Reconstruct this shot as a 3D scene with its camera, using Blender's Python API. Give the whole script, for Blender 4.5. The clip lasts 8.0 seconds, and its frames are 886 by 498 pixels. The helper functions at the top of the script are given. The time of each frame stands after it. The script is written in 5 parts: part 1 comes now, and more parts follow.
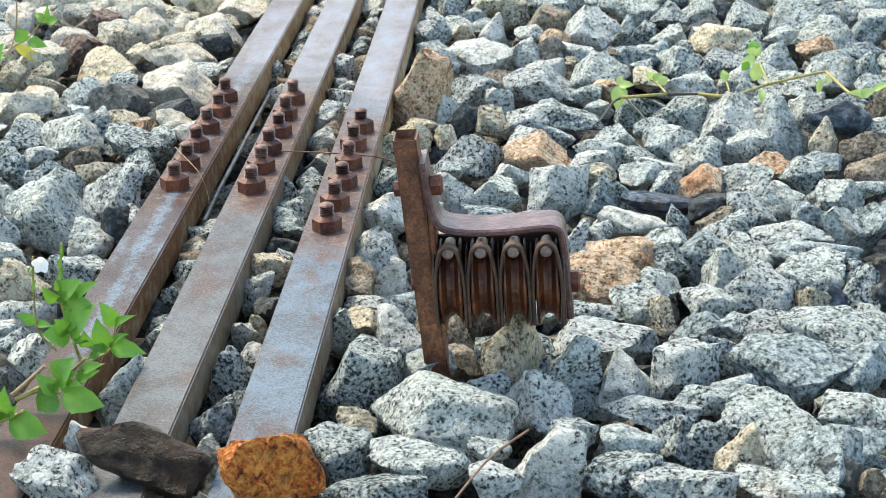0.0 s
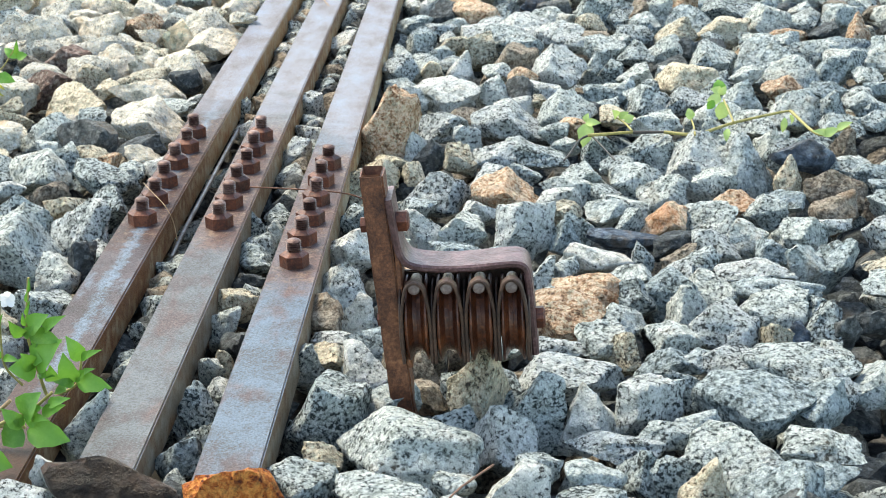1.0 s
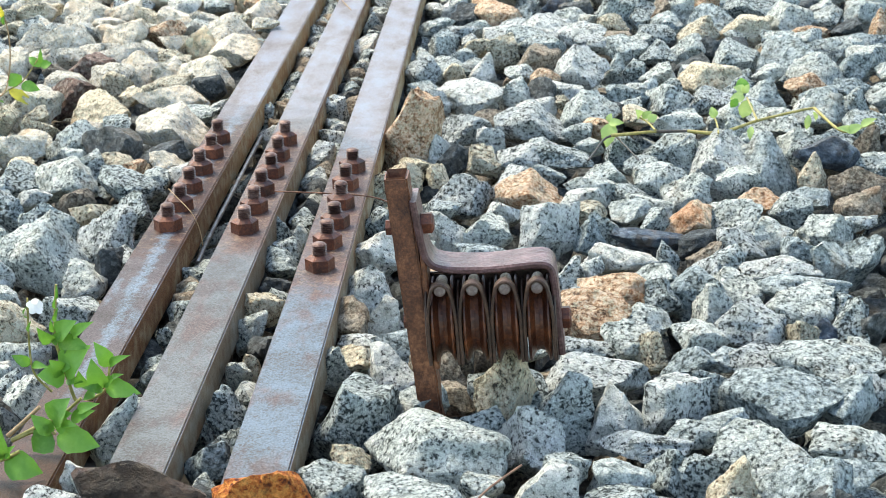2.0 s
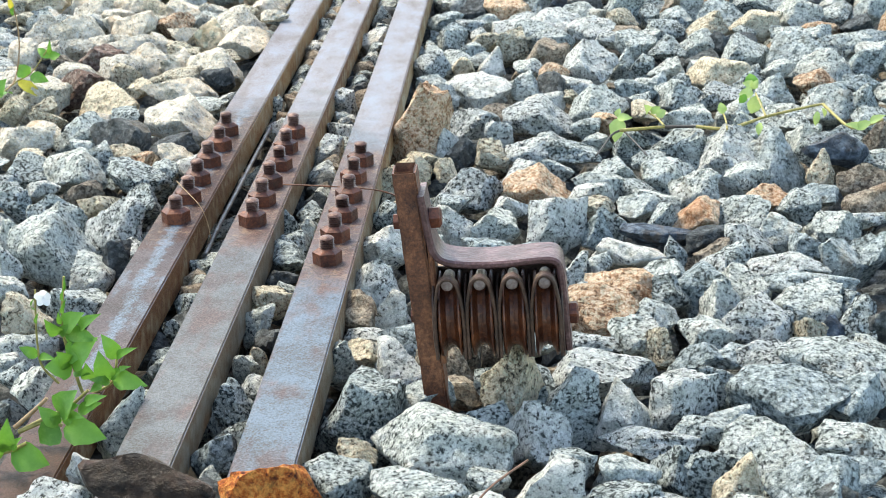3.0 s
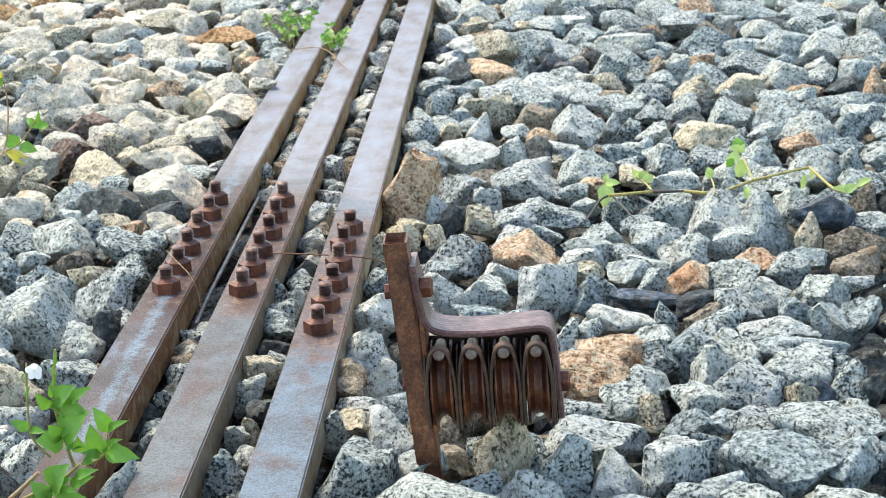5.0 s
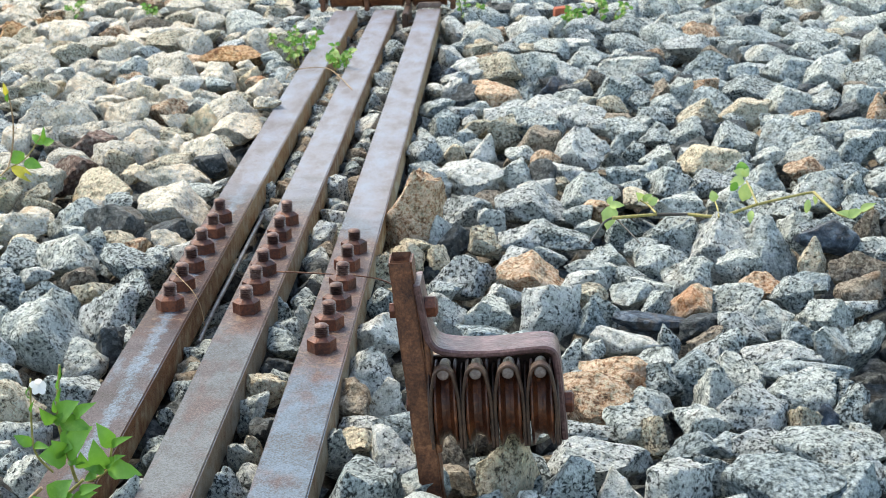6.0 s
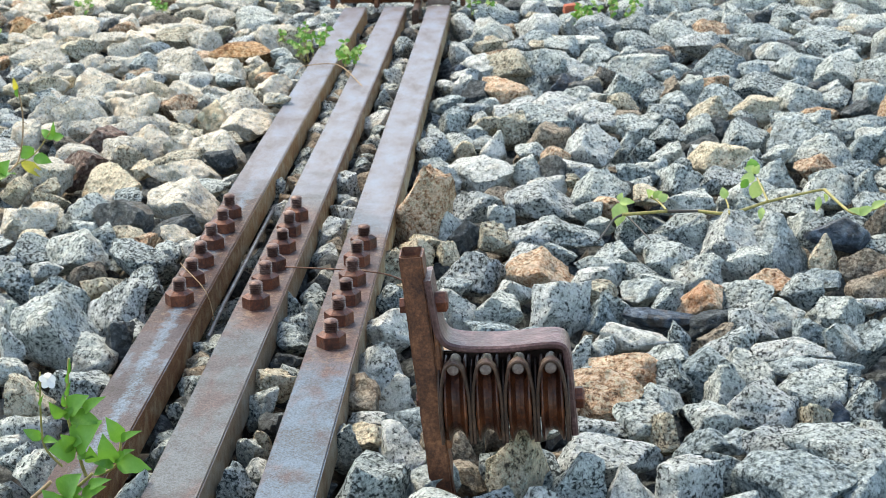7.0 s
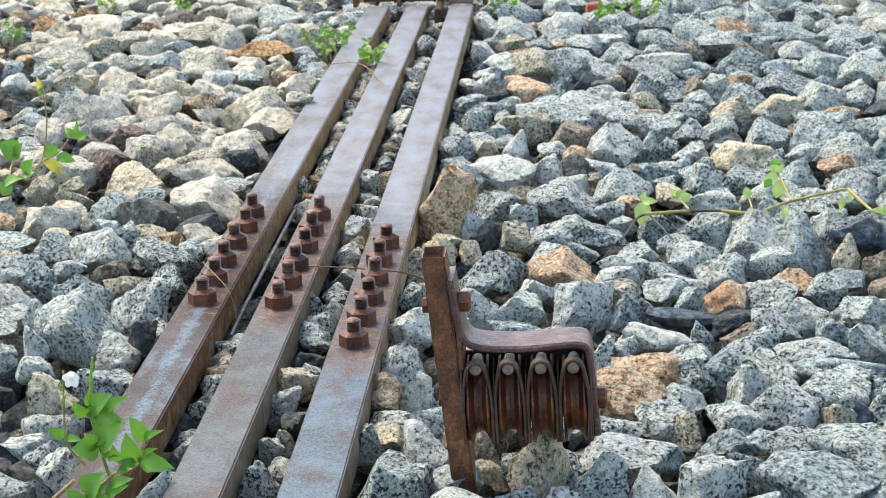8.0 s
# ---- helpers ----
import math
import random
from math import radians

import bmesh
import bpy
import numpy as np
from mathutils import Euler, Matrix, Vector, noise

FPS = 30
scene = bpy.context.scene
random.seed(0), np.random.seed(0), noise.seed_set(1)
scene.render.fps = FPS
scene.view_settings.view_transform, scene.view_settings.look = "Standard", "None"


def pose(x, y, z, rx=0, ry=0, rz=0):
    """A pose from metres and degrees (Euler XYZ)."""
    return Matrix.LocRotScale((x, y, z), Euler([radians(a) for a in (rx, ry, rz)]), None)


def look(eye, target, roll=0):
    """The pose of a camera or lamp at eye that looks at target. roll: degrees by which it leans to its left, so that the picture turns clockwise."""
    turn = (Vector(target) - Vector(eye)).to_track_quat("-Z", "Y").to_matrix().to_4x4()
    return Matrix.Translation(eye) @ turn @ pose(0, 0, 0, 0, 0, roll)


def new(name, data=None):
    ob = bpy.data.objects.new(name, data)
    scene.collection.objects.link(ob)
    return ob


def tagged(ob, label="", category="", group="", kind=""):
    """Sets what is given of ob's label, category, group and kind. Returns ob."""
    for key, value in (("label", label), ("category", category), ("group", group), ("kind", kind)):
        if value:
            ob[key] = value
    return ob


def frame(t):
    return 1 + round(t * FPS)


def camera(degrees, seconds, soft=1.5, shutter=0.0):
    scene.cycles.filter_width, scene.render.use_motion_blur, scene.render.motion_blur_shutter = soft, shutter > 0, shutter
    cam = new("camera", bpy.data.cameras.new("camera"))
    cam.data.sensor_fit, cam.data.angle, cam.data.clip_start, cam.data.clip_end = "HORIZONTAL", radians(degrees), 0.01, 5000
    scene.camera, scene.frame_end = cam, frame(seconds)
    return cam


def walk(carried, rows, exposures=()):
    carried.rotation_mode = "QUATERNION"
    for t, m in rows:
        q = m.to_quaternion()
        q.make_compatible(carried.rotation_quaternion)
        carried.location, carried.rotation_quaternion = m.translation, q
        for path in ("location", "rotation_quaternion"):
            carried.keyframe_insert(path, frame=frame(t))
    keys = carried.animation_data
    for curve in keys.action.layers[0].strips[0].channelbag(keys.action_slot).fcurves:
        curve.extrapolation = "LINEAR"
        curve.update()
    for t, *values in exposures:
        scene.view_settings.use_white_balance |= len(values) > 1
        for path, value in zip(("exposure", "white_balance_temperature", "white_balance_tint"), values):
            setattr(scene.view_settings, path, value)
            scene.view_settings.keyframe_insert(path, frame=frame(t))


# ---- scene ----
cam = camera(27.9, 8.0, soft=0.5)
cam.data.dof.use_dof, cam.data.dof.focus_distance, cam.data.dof.aperture_fstop = True, 1.42, 36.0
PATH = [
    (0, (0.2454, -1.5072, 0.5790), (0.1353, 0.3172, -0.1006), -1.80),
    (0.5, (0.2510, -1.5115, 0.5807), (0.1643, 0.3246, -0.0704), -1.23),
    (1, (0.2483, -1.5151, 0.5808), (0.1720, 0.3246, -0.0614), -1.25),
    (1.5, (0.2454, -1.5159, 0.5810), (0.1516, 0.3229, -0.0614), -1.54),
    (2, (0.2478, -1.5180, 0.5809), (0.1449, 0.3216, -0.0576), -2.27),
    (2.2, (0.2508, -1.5168, 0.5808), (0.1403, 0.3209, -0.0619), -2.86),
    (3.3, (0.2464, -1.5184, 0.5835), (0.1352, 0.3182, -0.0621), -1.79),
    (3.5, (0.2458, -1.5194, 0.5857), (0.1412, 0.3198, -0.0538), -1.99),
    (4, (0.2425, -1.5222, 0.5887), (0.1476, 0.3254, -0.0276), -2.20),
    (4.5, (0.2428, -1.5175, 0.5912), (0.1139, 0.3325, -0.0116), -1.68),
    (4.7, (0.2453, -1.5173, 0.5888), (0.1484, 0.3383, -0.0027), -2.30),
    (5.8, (0.2429, -1.5209, 0.5897), (0.1440, 0.3414, 0.0198), -2.51),
    (6, (0.2410, -1.5200, 0.5880), (0.1456, 0.3454, 0.0279), -1.72),
    (6.5, (0.2403, -1.5197, 0.5867), (0.1449, 0.3468, 0.0302), -1.61),
    (7, (0.2390, -1.5176, 0.5846), (0.1347, 0.3469, 0.0231), -1.61),
    (7.5, (0.2386, -1.5160, 0.5847), (0.1200, 0.3461, 0.0180), -1.67),
    (8, (0.2386, -1.5169, 0.5855), (0.1102, 0.3457, 0.0229), -1.75),
]
walk(cam, [(t, look(eye, target, roll)) for t, eye, target, roll in PATH], exposures=((0.0, 1.80, 7700.0, 4.5), (2.0, 1.88, 7700.0, 5.0), (3.5, 1.88, 7700.0, 6.0), (4.5, 1.90, 7700.0, 6.0), (6.0, 1.66, 7700.0, 6.5), (8.0, 1.66, 7700.0, 6.5)))

# ---- light: open shade under a bright sky, soft sun from ahead and to the left ----
SUN_UP, SUN_TURN = radians(56), radians(-46)
world = bpy.data.worlds.new("world")
scene.world = world
world.use_nodes = True
sky = world.node_tree.nodes.new("ShaderNodeTexSky")
sky.sky_type, sky.sun_disc, sky.sun_elevation, sky.sun_rotation = "NISHITA", False, SUN_UP, SUN_TURN
world.node_tree.links.new(sky.outputs[0], world.node_tree.nodes["Background"].inputs[0])
world.node_tree.nodes["Background"].inputs[1].default_value = 0.15
sun = new("sun", bpy.data.lights.new("sun", "SUN"))
sun.data.energy, sun.data.angle, sun.data.color = 1.45, radians(18), (1.0, 0.95, 0.87)
sun.matrix_world = look((math.sin(SUN_TURN) * math.cos(SUN_UP), math.cos(SUN_TURN) * math.cos(SUN_UP), math.sin(SUN_UP)), (0, 0, 0))


# ---- materials ----
class Nodes:
    """A small builder for node materials."""

    def __init__(self, name, rough=0.8, metal=0.0):
        self.mat = bpy.data.materials.new(name)
        self.mat.use_nodes = True
        self.tree = self.mat.node_tree
        self.bsdf = self.tree.nodes["Principled BSDF"]
        self.bsdf.inputs["Roughness"].default_value = rough
        self.bsdf.inputs["Metallic"].default_value = metal
        self.pos = self.add("ShaderNodeNewGeometry")

    def add(self, kind, **values):
        node = self.tree.nodes.new(kind)
        for key, value in values.items():
            node.inputs[key].default_value = value
        return node

    def link(self, a, b):
        self.tree.links.new(a, b)

    def noise(self, scale, detail=4.0, rough=0.6, vector=None, distortion=0.0):
        node = self.add("ShaderNodeTexNoise", Scale=scale, Detail=detail, Roughness=rough, Distortion=distortion)
        self.link(vector or self.pos.outputs["Position"], node.inputs["Vector"])
        return node.outputs["Fac"]

    def ramp(self, value, stops, smooth=False):
        node = self.tree.nodes.new("ShaderNodeValToRGB")
        while len(node.color_ramp.elements) < len(stops):
            node.color_ramp.elements.new(0.5)
        for element, (at, colour) in zip(node.color_ramp.elements, stops):
            element.position, element.color = at, (*colour, 1) if not isinstance(colour, float) else (colour, colour, colour, 1)
        if smooth:
            node.color_ramp.interpolation = "EASE"
        self.link(value, node.inputs[0])
        return node.outputs[0]

    def mix(self, fac, a, b, blend="MIX"):
        node = self.tree.nodes.new("ShaderNodeMix")
        node.data_type, node.blend_type = "RGBA", blend
        for value, socket in ((fac, node.inputs[0]), (a, node.inputs[6]), (b, node.inputs[7])):
            if isinstance(value, bpy.types.NodeSocket):
                self.link(value, socket)
            else:
                socket.default_value = value if isinstance(value, (int, float)) else (*value, 1)
        return node.outputs[2]

    def maths(self, what, a, b=0.0):
        node = self.tree.nodes.new("ShaderNodeMath")
        node.operation = what
        for value, socket in ((a, node.inputs[0]), (b, node.inputs[1])):
            if isinstance(value, bpy.types.NodeSocket):
                self.link(value, socket)
            else:
                socket.default_value = value
        return node.outputs[0]

    def colour(self, socket):
        self.link(socket, self.bsdf.inputs["Base Color"])
        return self

    def bump(self, height, strength, distance):
        node = self.add("ShaderNodeBump", Strength=strength, Distance=distance)
        self.link(height, node.inputs["Height"])
        self.link(node.outputs[0], self.bsdf.inputs["Normal"])
        return self

    def chance(self):
        """One random number a stone, for single objects and joined islands alike."""
        info = self.add("ShaderNodeObjectInfo")
        total = self.maths("ADD", info.outputs["Random"], self.pos.outputs["Random Per Island"])
        return self.maths("FRACT", total)


def stone_material(name, dark, mid, light, fleck=0.44, grain=280.0, soft=0.028, stain=(0.30, 0.22, 0.14), stained=0.4):
    """Crushed granite: crisp mineral grains, cloudy patches, a tone of its own for every stone, and brown stains."""
    n = Nodes(name, 0.78)
    n.bsdf.inputs["Specular IOR Level"].default_value = 0.35
    luck = n.chance()
    shift = n.maths("MULTIPLY", n.maths("SUBTRACT", luck, 0.5), 0.085)
    flecks = n.noise(grain * 0.95, 6.0, 0.7, distortion=0.25)
    crystal = n.add("ShaderNodeTexVoronoi", Scale=grain * 1.7)
    n.link(n.pos.outputs["Position"], crystal.inputs["Vector"])
    split = n.add("ShaderNodeSeparateColor")
    n.link(crystal.outputs["Color"], split.inputs[0])
    cell = n.maths("MULTIPLY", n.maths("SUBTRACT", split.outputs[0], 0.5), 0.11)
    cloud = n.noise(45.0, 3.0, 0.5)
    tone = n.maths("ADD", n.maths("ADD", n.maths("ADD", flecks, shift), cell), n.maths("MULTIPLY", n.maths("SUBTRACT", cloud, 0.5), 0.22))
    base = n.ramp(tone, ((fleck - soft * 1.3, dark), (fleck + soft * 0.2, mid), (fleck + 0.045, mid), (fleck + 0.045 + soft * 2.0, light)))
    white = n.ramp(split.outputs[1], ((0.80, 0.0), (0.86, 0.55)))
    base = n.mix(white, base, tuple(min(0.85, c * 1.3) for c in light))
    worn = n.ramp(n.noise(85.0, 7.0, 0.72, distortion=0.3), ((0.36, (0.40, 0.43, 0.41)), (0.46, (0.93, 0.95, 0.93)), (0.60, (1.12, 1.12, 1.12))))
    base = n.mix(1.0, base, worn, "MULTIPLY")
    fine = n.ramp(n.noise(grain * 3.2, 3.0, 0.7), ((0.36, (0.55, 0.56, 0.56)), (0.52, (1.0, 1.0, 1.0))))
    base = n.mix(0.7, base, fine, "MULTIPLY")
    patch = n.ramp(n.noise(24.0, 4.0, 0.6, distortion=0.6), ((0.52, 0.0), (0.68, stained)), True)
    base = n.mix(n.maths("MULTIPLY", patch, n.maths("POWER", luck, 1.6)), base, stain)
    level = n.ramp(luck, ((0.0, (0.80, 0.84, 0.85)), (0.5, (0.96, 0.98, 0.97)), (1.0, (1.10, 1.07, 1.01))))
    n.colour(n.mix(1.0, base, level, "MULTIPLY"))
    rough = n.maths("ADD", n.maths("MULTIPLY", n.noise(95.0, 7.0, 0.7), 0.8), n.maths("MULTIPLY", n.noise(420.0, 4.0, 0.65), 0.35))
    chips = n.add("ShaderNodeTexVoronoi", Scale=75.0)
    n.link(n.pos.outputs["Position"], chips.inputs["Vector"])
    n.bump(n.maths("ADD", rough, n.maths("MULTIPLY", chips.outputs["Distance"], 0.55)), 1.0, 0.012)
    return n.mat


STONE = {
    "g": stone_material("grey_granite", (0.036, 0.045, 0.045), (0.36, 0.395, 0.385), (0.63, 0.665, 0.645), 0.446),
    "w": stone_material("pale_granite", (0.045, 0.051, 0.051), (0.51, 0.52, 0.505), (0.71, 0.72, 0.695), 0.43, 270.0),
    "s": stone_material("blue_grey_stone", (0.055, 0.072, 0.075), (0.31, 0.36, 0.37), (0.56, 0.61, 0.615), 0.44, 220.0, 0.045),
    # "d" and "b" are real dark stones and also colour in shade between stones.
    "d": stone_material("dark_slate_and_shade_stone", (0.035, 0.04, 0.042), (0.085, 0.095, 0.10), (0.19, 0.205, 0.21), 0.47, 150.0, 0.10),
    "n": stone_material("blue_black_slate", (0.03, 0.042, 0.06), (0.065, 0.09, 0.13), (0.16, 0.21, 0.27), 0.50, 90.0, 0.10),
    "t": stone_material("tan_granite", (0.07, 0.055, 0.042), (0.52, 0.43, 0.31), (0.76, 0.67, 0.53), 0.43, 270.0, 0.04, (0.34, 0.20, 0.09), 0.5),
    "c": stone_material("cream_stone", (0.52, 0.38, 0.22), (0.76, 0.59, 0.38), (0.85, 0.71, 0.52), 0.38, 70.0, 0.10),
    "o": stone_material("rusty_pink_granite", (0.15, 0.07, 0.038), (0.52, 0.30, 0.175), (0.76, 0.57, 0.42), 0.425, 240.0, 0.04, (0.44, 0.16, 0.055), 0.8),
    "q": stone_material("brown_orange_stone", (0.09, 0.035, 0.014), (0.38, 0.18, 0.065), (0.64, 0.43, 0.25), 0.44, 170.0, 0.06, (0.20, 0.075, 0.025), 0.7),
    "O": stone_material("orange_stone", (0.12, 0.022, 0.004), (0.50, 0.115, 0.014), (0.74, 0.27, 0.06), 0.44, 200.0, 0.05, (0.24, 0.06, 0.012), 0.5),
    "b": stone_material("brown_and_shade_stone", (0.05, 0.038, 0.03), (0.21, 0.165, 0.125), (0.42, 0.36, 0.29), 0.44, 240.0, 0.06, (0.26, 0.14, 0.07), 0.6),
    "y": stone_material("pale_warm_granite", (0.10, 0.08, 0.06), (0.68, 0.585, 0.47), (0.86, 0.775, 0.655), 0.396, 260.0, 0.05, (0.52, 0.34, 0.18), 0.65),
    "k": stone_material("dark_brown_smooth_stone", (0.010, 0.007, 0.005), (0.034, 0.020, 0.014), (0.095, 0.060, 0.042), 0.46, 60.0, 0.12, (0.13, 0.05, 0.017), 0.9),
    "r": stone_material("red_brown_stone", (0.09, 0.05, 0.04), (0.24, 0.14, 0.11), (0.42, 0.33, 0.28), 0.45, 140.0, 0.08, (0.28, 0.12, 0.07), 0.5),
}


STONE["k"].node_tree.nodes["Principled BSDF"].inputs["Roughness"].default_value = 0.42


def soil_material():
    n = Nodes("dark_grit", 0.95)
    n.colour(n.ramp(n.noise(90.0, 6.0, 0.7), ((0.3, (0.02, 0.019, 0.017)), (0.55, (0.09, 0.085, 0.078)), (0.75, (0.24, 0.235, 0.22)))))
    n.bump(n.noise(160.0, 5.0, 0.7), 0.8, 0.01)
    return n.mat


SOIL = soil_material()


def rust_material(name, deep, mid, bright, rough=0.75, metal=0.15, scale=1.0):
    n = Nodes(name, rough, metal)
    grain = n.noise(420.0 * scale, 5.0, 0.7)
    patch = n.noise(55.0 * scale, 4.0, 0.6, distortion=0.5)
    both = n.maths("ADD", n.maths("MULTIPLY", grain, 0.45), n.maths("MULTIPLY", patch, 0.55))
    n.colour(n.ramp(both, ((0.36, deep), (0.50, mid), (0.64, bright))))
    n.bump(n.maths("ADD", n.maths("MULTIPLY", grain, 0.5), n.noise(160.0, 4.0, 0.6)), 0.6, 0.0015)
    return n.mat


RUST = rust_material("rusty_iron", (0.032, 0.012, 0.008), (0.125, 0.046, 0.023), (0.28, 0.118, 0.056), 0.46)
RUST_DARK = rust_material("dark_brown_rust", (0.014, 0.008, 0.006), (0.045, 0.022, 0.014), (0.105, 0.055, 0.034), 0.5)
RUST_NUT = rust_material("red_brown_rusty_nut", (0.022, 0.006, 0.004), (0.085, 0.023, 0.012), (0.20, 0.058, 0.024), 0.5)
RUST_BRIGHT = rust_material("orange_brown_rust", (0.016, 0.0055, 0.004), (0.070, 0.021, 0.010), (0.21, 0.068, 0.026), 0.32)
RUST_PURPLE = rust_material("purple_brown_worn_iron", (0.035, 0.015, 0.014), (0.10, 0.049, 0.048), (0.20, 0.118, 0.118), 0.36)
STUD = rust_material("brown_worn_thread", (0.028, 0.012, 0.009), (0.095, 0.043, 0.032), (0.25, 0.16, 0.13), 0.5, 0.3)
GREY_IRON = rust_material("grey_iron", (0.09, 0.082, 0.076), (0.24, 0.23, 0.22), (0.40, 0.39, 0.38), 0.45, 0.2)
STEEL_END = rust_material("worn_bright_iron", (0.07, 0.042, 0.034), (0.15, 0.108, 0.095), (0.26, 0.22, 0.205), 0.5, 0.3)


def rod_material(name, red_from, red_to, redness, tint, band, runs):
    """Old painted iron rod: grey-blue worn paint, brown rust film, pitted grain; redder where it is bolted; sides stained by rust."""
    n = Nodes(name, 0.5, 0.1)
    n.bsdf.inputs["Specular IOR Level"].default_value = 0.4 if band is None else 0.25
    spot = n.noise(650.0, 5.0, 0.75)
    wide = n.noise(22.0, 4.0, 0.55, distortion=0.8)
    stretch = n.add("ShaderNodeMapping", Scale=(34.0, 14.0, 34.0))
    n.link(n.pos.outputs["Position"], stretch.inputs["Vector"])
    streak = n.noise(1.0, 4.0, 0.6, stretch.outputs[0])
    split = n.add("ShaderNodeSeparateXYZ")
    n.link(n.pos.outputs["Position"], split.inputs[0])
    paint = n.ramp(n.maths("ADD", n.maths("MULTIPLY", spot, 0.75), n.maths("MULTIPLY", wide, 0.25)),
                   ((0.42, (0.038, 0.030, 0.027)), (0.485, tuple(0.55 * c for c in tint)), (0.565, tuple(1.0 * c for c in tint))))
    rust = n.ramp(n.maths("ADD", n.maths("MULTIPLY", spot, 0.75), n.maths("MULTIPLY", wide, 0.25)),
                  ((0.41, (0.020, 0.0075, 0.006)), (0.50, (0.058, 0.024, 0.018)), (0.58, (0.128, 0.068, 0.056))) if band is None else ((0.41, (0.014, 0.005, 0.004)), (0.50, (0.040, 0.015, 0.011)), (0.60, (0.085, 0.040, 0.032))))
    along = n.add("ShaderNodeMapRange")
    n.link(n.maths("ADD", split.outputs["Y"], n.maths("MULTIPLY", n.maths("SUBTRACT", wide, 0.5), 0.12)), along.inputs[0])
    along.inputs[1].default_value, along.inputs[2].default_value = red_from - 0.06, red_from
    back = n.add("ShaderNodeMapRange")
    n.link(n.maths("ADD", split.outputs["Y"], n.maths("MULTIPLY", n.maths("SUBTRACT", wide, 0.5), 0.12)), back.inputs[0])
    back.inputs[1].default_value, back.inputs[2].default_value = red_to + 0.06, red_to
    joint = n.maths("MULTIPLY", n.maths("MULTIPLY", along.outputs[0], back.outputs[0]), 0.8)
    cover = n.maths("ADD", n.ramp(streak, ((0.50 - redness, 0.0), (0.66 - redness, 0.85))), joint)
    if band is not None:
        off = n.maths("ABSOLUTE", n.maths("SUBTRACT", n.maths("ADD", split.outputs["X"], n.maths("MULTIPLY", n.maths("SUBTRACT", n.noise(70.0, 6.0, 0.75), 0.5), 0.035)), band))
        strip = n.add("ShaderNodeMapRange")
        n.link(off, strip.inputs[0])
        strip.inputs[1].default_value, strip.inputs[2].default_value = 0.002, 0.008
        ends = n.add("ShaderNodeMapRange")
        n.link(split.outputs["Y"], ends.inputs[0])
        ends.inputs[1].default_value, ends.inputs[2].default_value = -0.20, -0.32
        bare = n.maths("MAXIMUM", strip.outputs[0], ends.outputs[0])
        cover = n.maths("MULTIPLY", n.maths("MINIMUM", n.maths("ADD", cover, ends.outputs[0]), 1.0), n.maths("ADD", n.maths("MULTIPLY", bare, 0.85), 0.15))
    # Past the bolts: worn grain with the sky's lilac reflection put into its colour.
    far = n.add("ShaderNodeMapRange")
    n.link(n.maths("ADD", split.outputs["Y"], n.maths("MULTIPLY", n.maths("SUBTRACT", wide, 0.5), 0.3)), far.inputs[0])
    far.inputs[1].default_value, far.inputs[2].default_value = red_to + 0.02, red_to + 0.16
    sky_lilac = n.ramp(n.maths("ADD", n.maths("MULTIPLY", spot, 0.5), n.maths("MULTIPLY", streak, 0.5)), ((0.38, (0.09, 0.066, 0.060)), (0.48, (0.158, 0.142, 0.152)), (0.60, (0.185, 0.21, 0.26))))
    top = n.mix(far.outputs[0], n.mix(n.maths("MINIMUM", cover, 1.0), paint, rust), sky_lilac)
    dust = n.ramp(n.noise(150.0, 6.0, 0.72, distortion=0.4), ((0.54, 0.0), (0.60, 0.75)))
    top = n.mix(n.maths("MULTIPLY", dust, joint), top, (0.24, 0.16, 0.105))
    normal = n.add("ShaderNodeSeparateXYZ")
    n.link(n.pos.outputs["Normal"], normal.inputs[0])
    drip_map = n.add("ShaderNodeMapping", Scale=(75.0, 75.0, 75.0))
    n.link(n.pos.outputs["Position"], drip_map.inputs["Vector"])
    drip = n.noise(1.0, 5.0, 0.65, drip_map.outputs[0])
    stain = n.maths("ADD", n.maths("MULTIPLY", drip, 0.6), n.maths("MULTIPLY", wide, 0.4))
    tan = n.ramp(stain, ((0.40, (0.38, 0.33, 0.23)), (0.50, (0.35, 0.245, 0.125)), (0.60, (0.27, 0.12, 0.038))))
    beyond = n.add("ShaderNodeMapRange")
    n.link(split.outputs["Y"], beyond.inputs[0])
    beyond.inputs[1].default_value, beyond.inputs[2].default_value = red_from + 0.05, red_to + 0.03
    side = n.mix(beyond.outputs[0], n.ramp(stain, ((0.40, (0.24, 0.22, 0.175)), (0.52, (0.19, 0.15, 0.10)), (0.62, (0.14, 0.075, 0.035)))), tan)
    if band is not None:
        brown = n.ramp(stain, ((0.40, (0.30, 0.235, 0.15)), (0.49, (0.22, 0.125, 0.06)), (0.58, (0.14, 0.055, 0.022))))
        side = n.mix(beyond.outputs[0], brown, tan)
    edge = n.add("ShaderNodeMapRange")
    n.link(n.maths("ADD", split.outputs["Z"], n.maths("MULTIPLY", n.maths("SUBTRACT", drip, 0.5), 0.05)), edge.inputs[0])
    edge.inputs[1].default_value, edge.inputs[2].default_value = 0.012, 0.024
    run = n.ramp(spot, ((0.42, (0.060, 0.020, 0.009)), (0.58, (0.20, 0.078, 0.026))))
    share = n.maths("ADD", runs[0], n.maths("MULTIPLY", beyond.outputs[0], runs[1] - runs[0]))
    side = n.mix(n.maths("MULTIPLY", edge.outputs[0], share), side, run)
    n.colour(n.mix(n.ramp(normal.outputs["Z"], ((0.5, 1.0), (0.9, 0.0))), top, side))
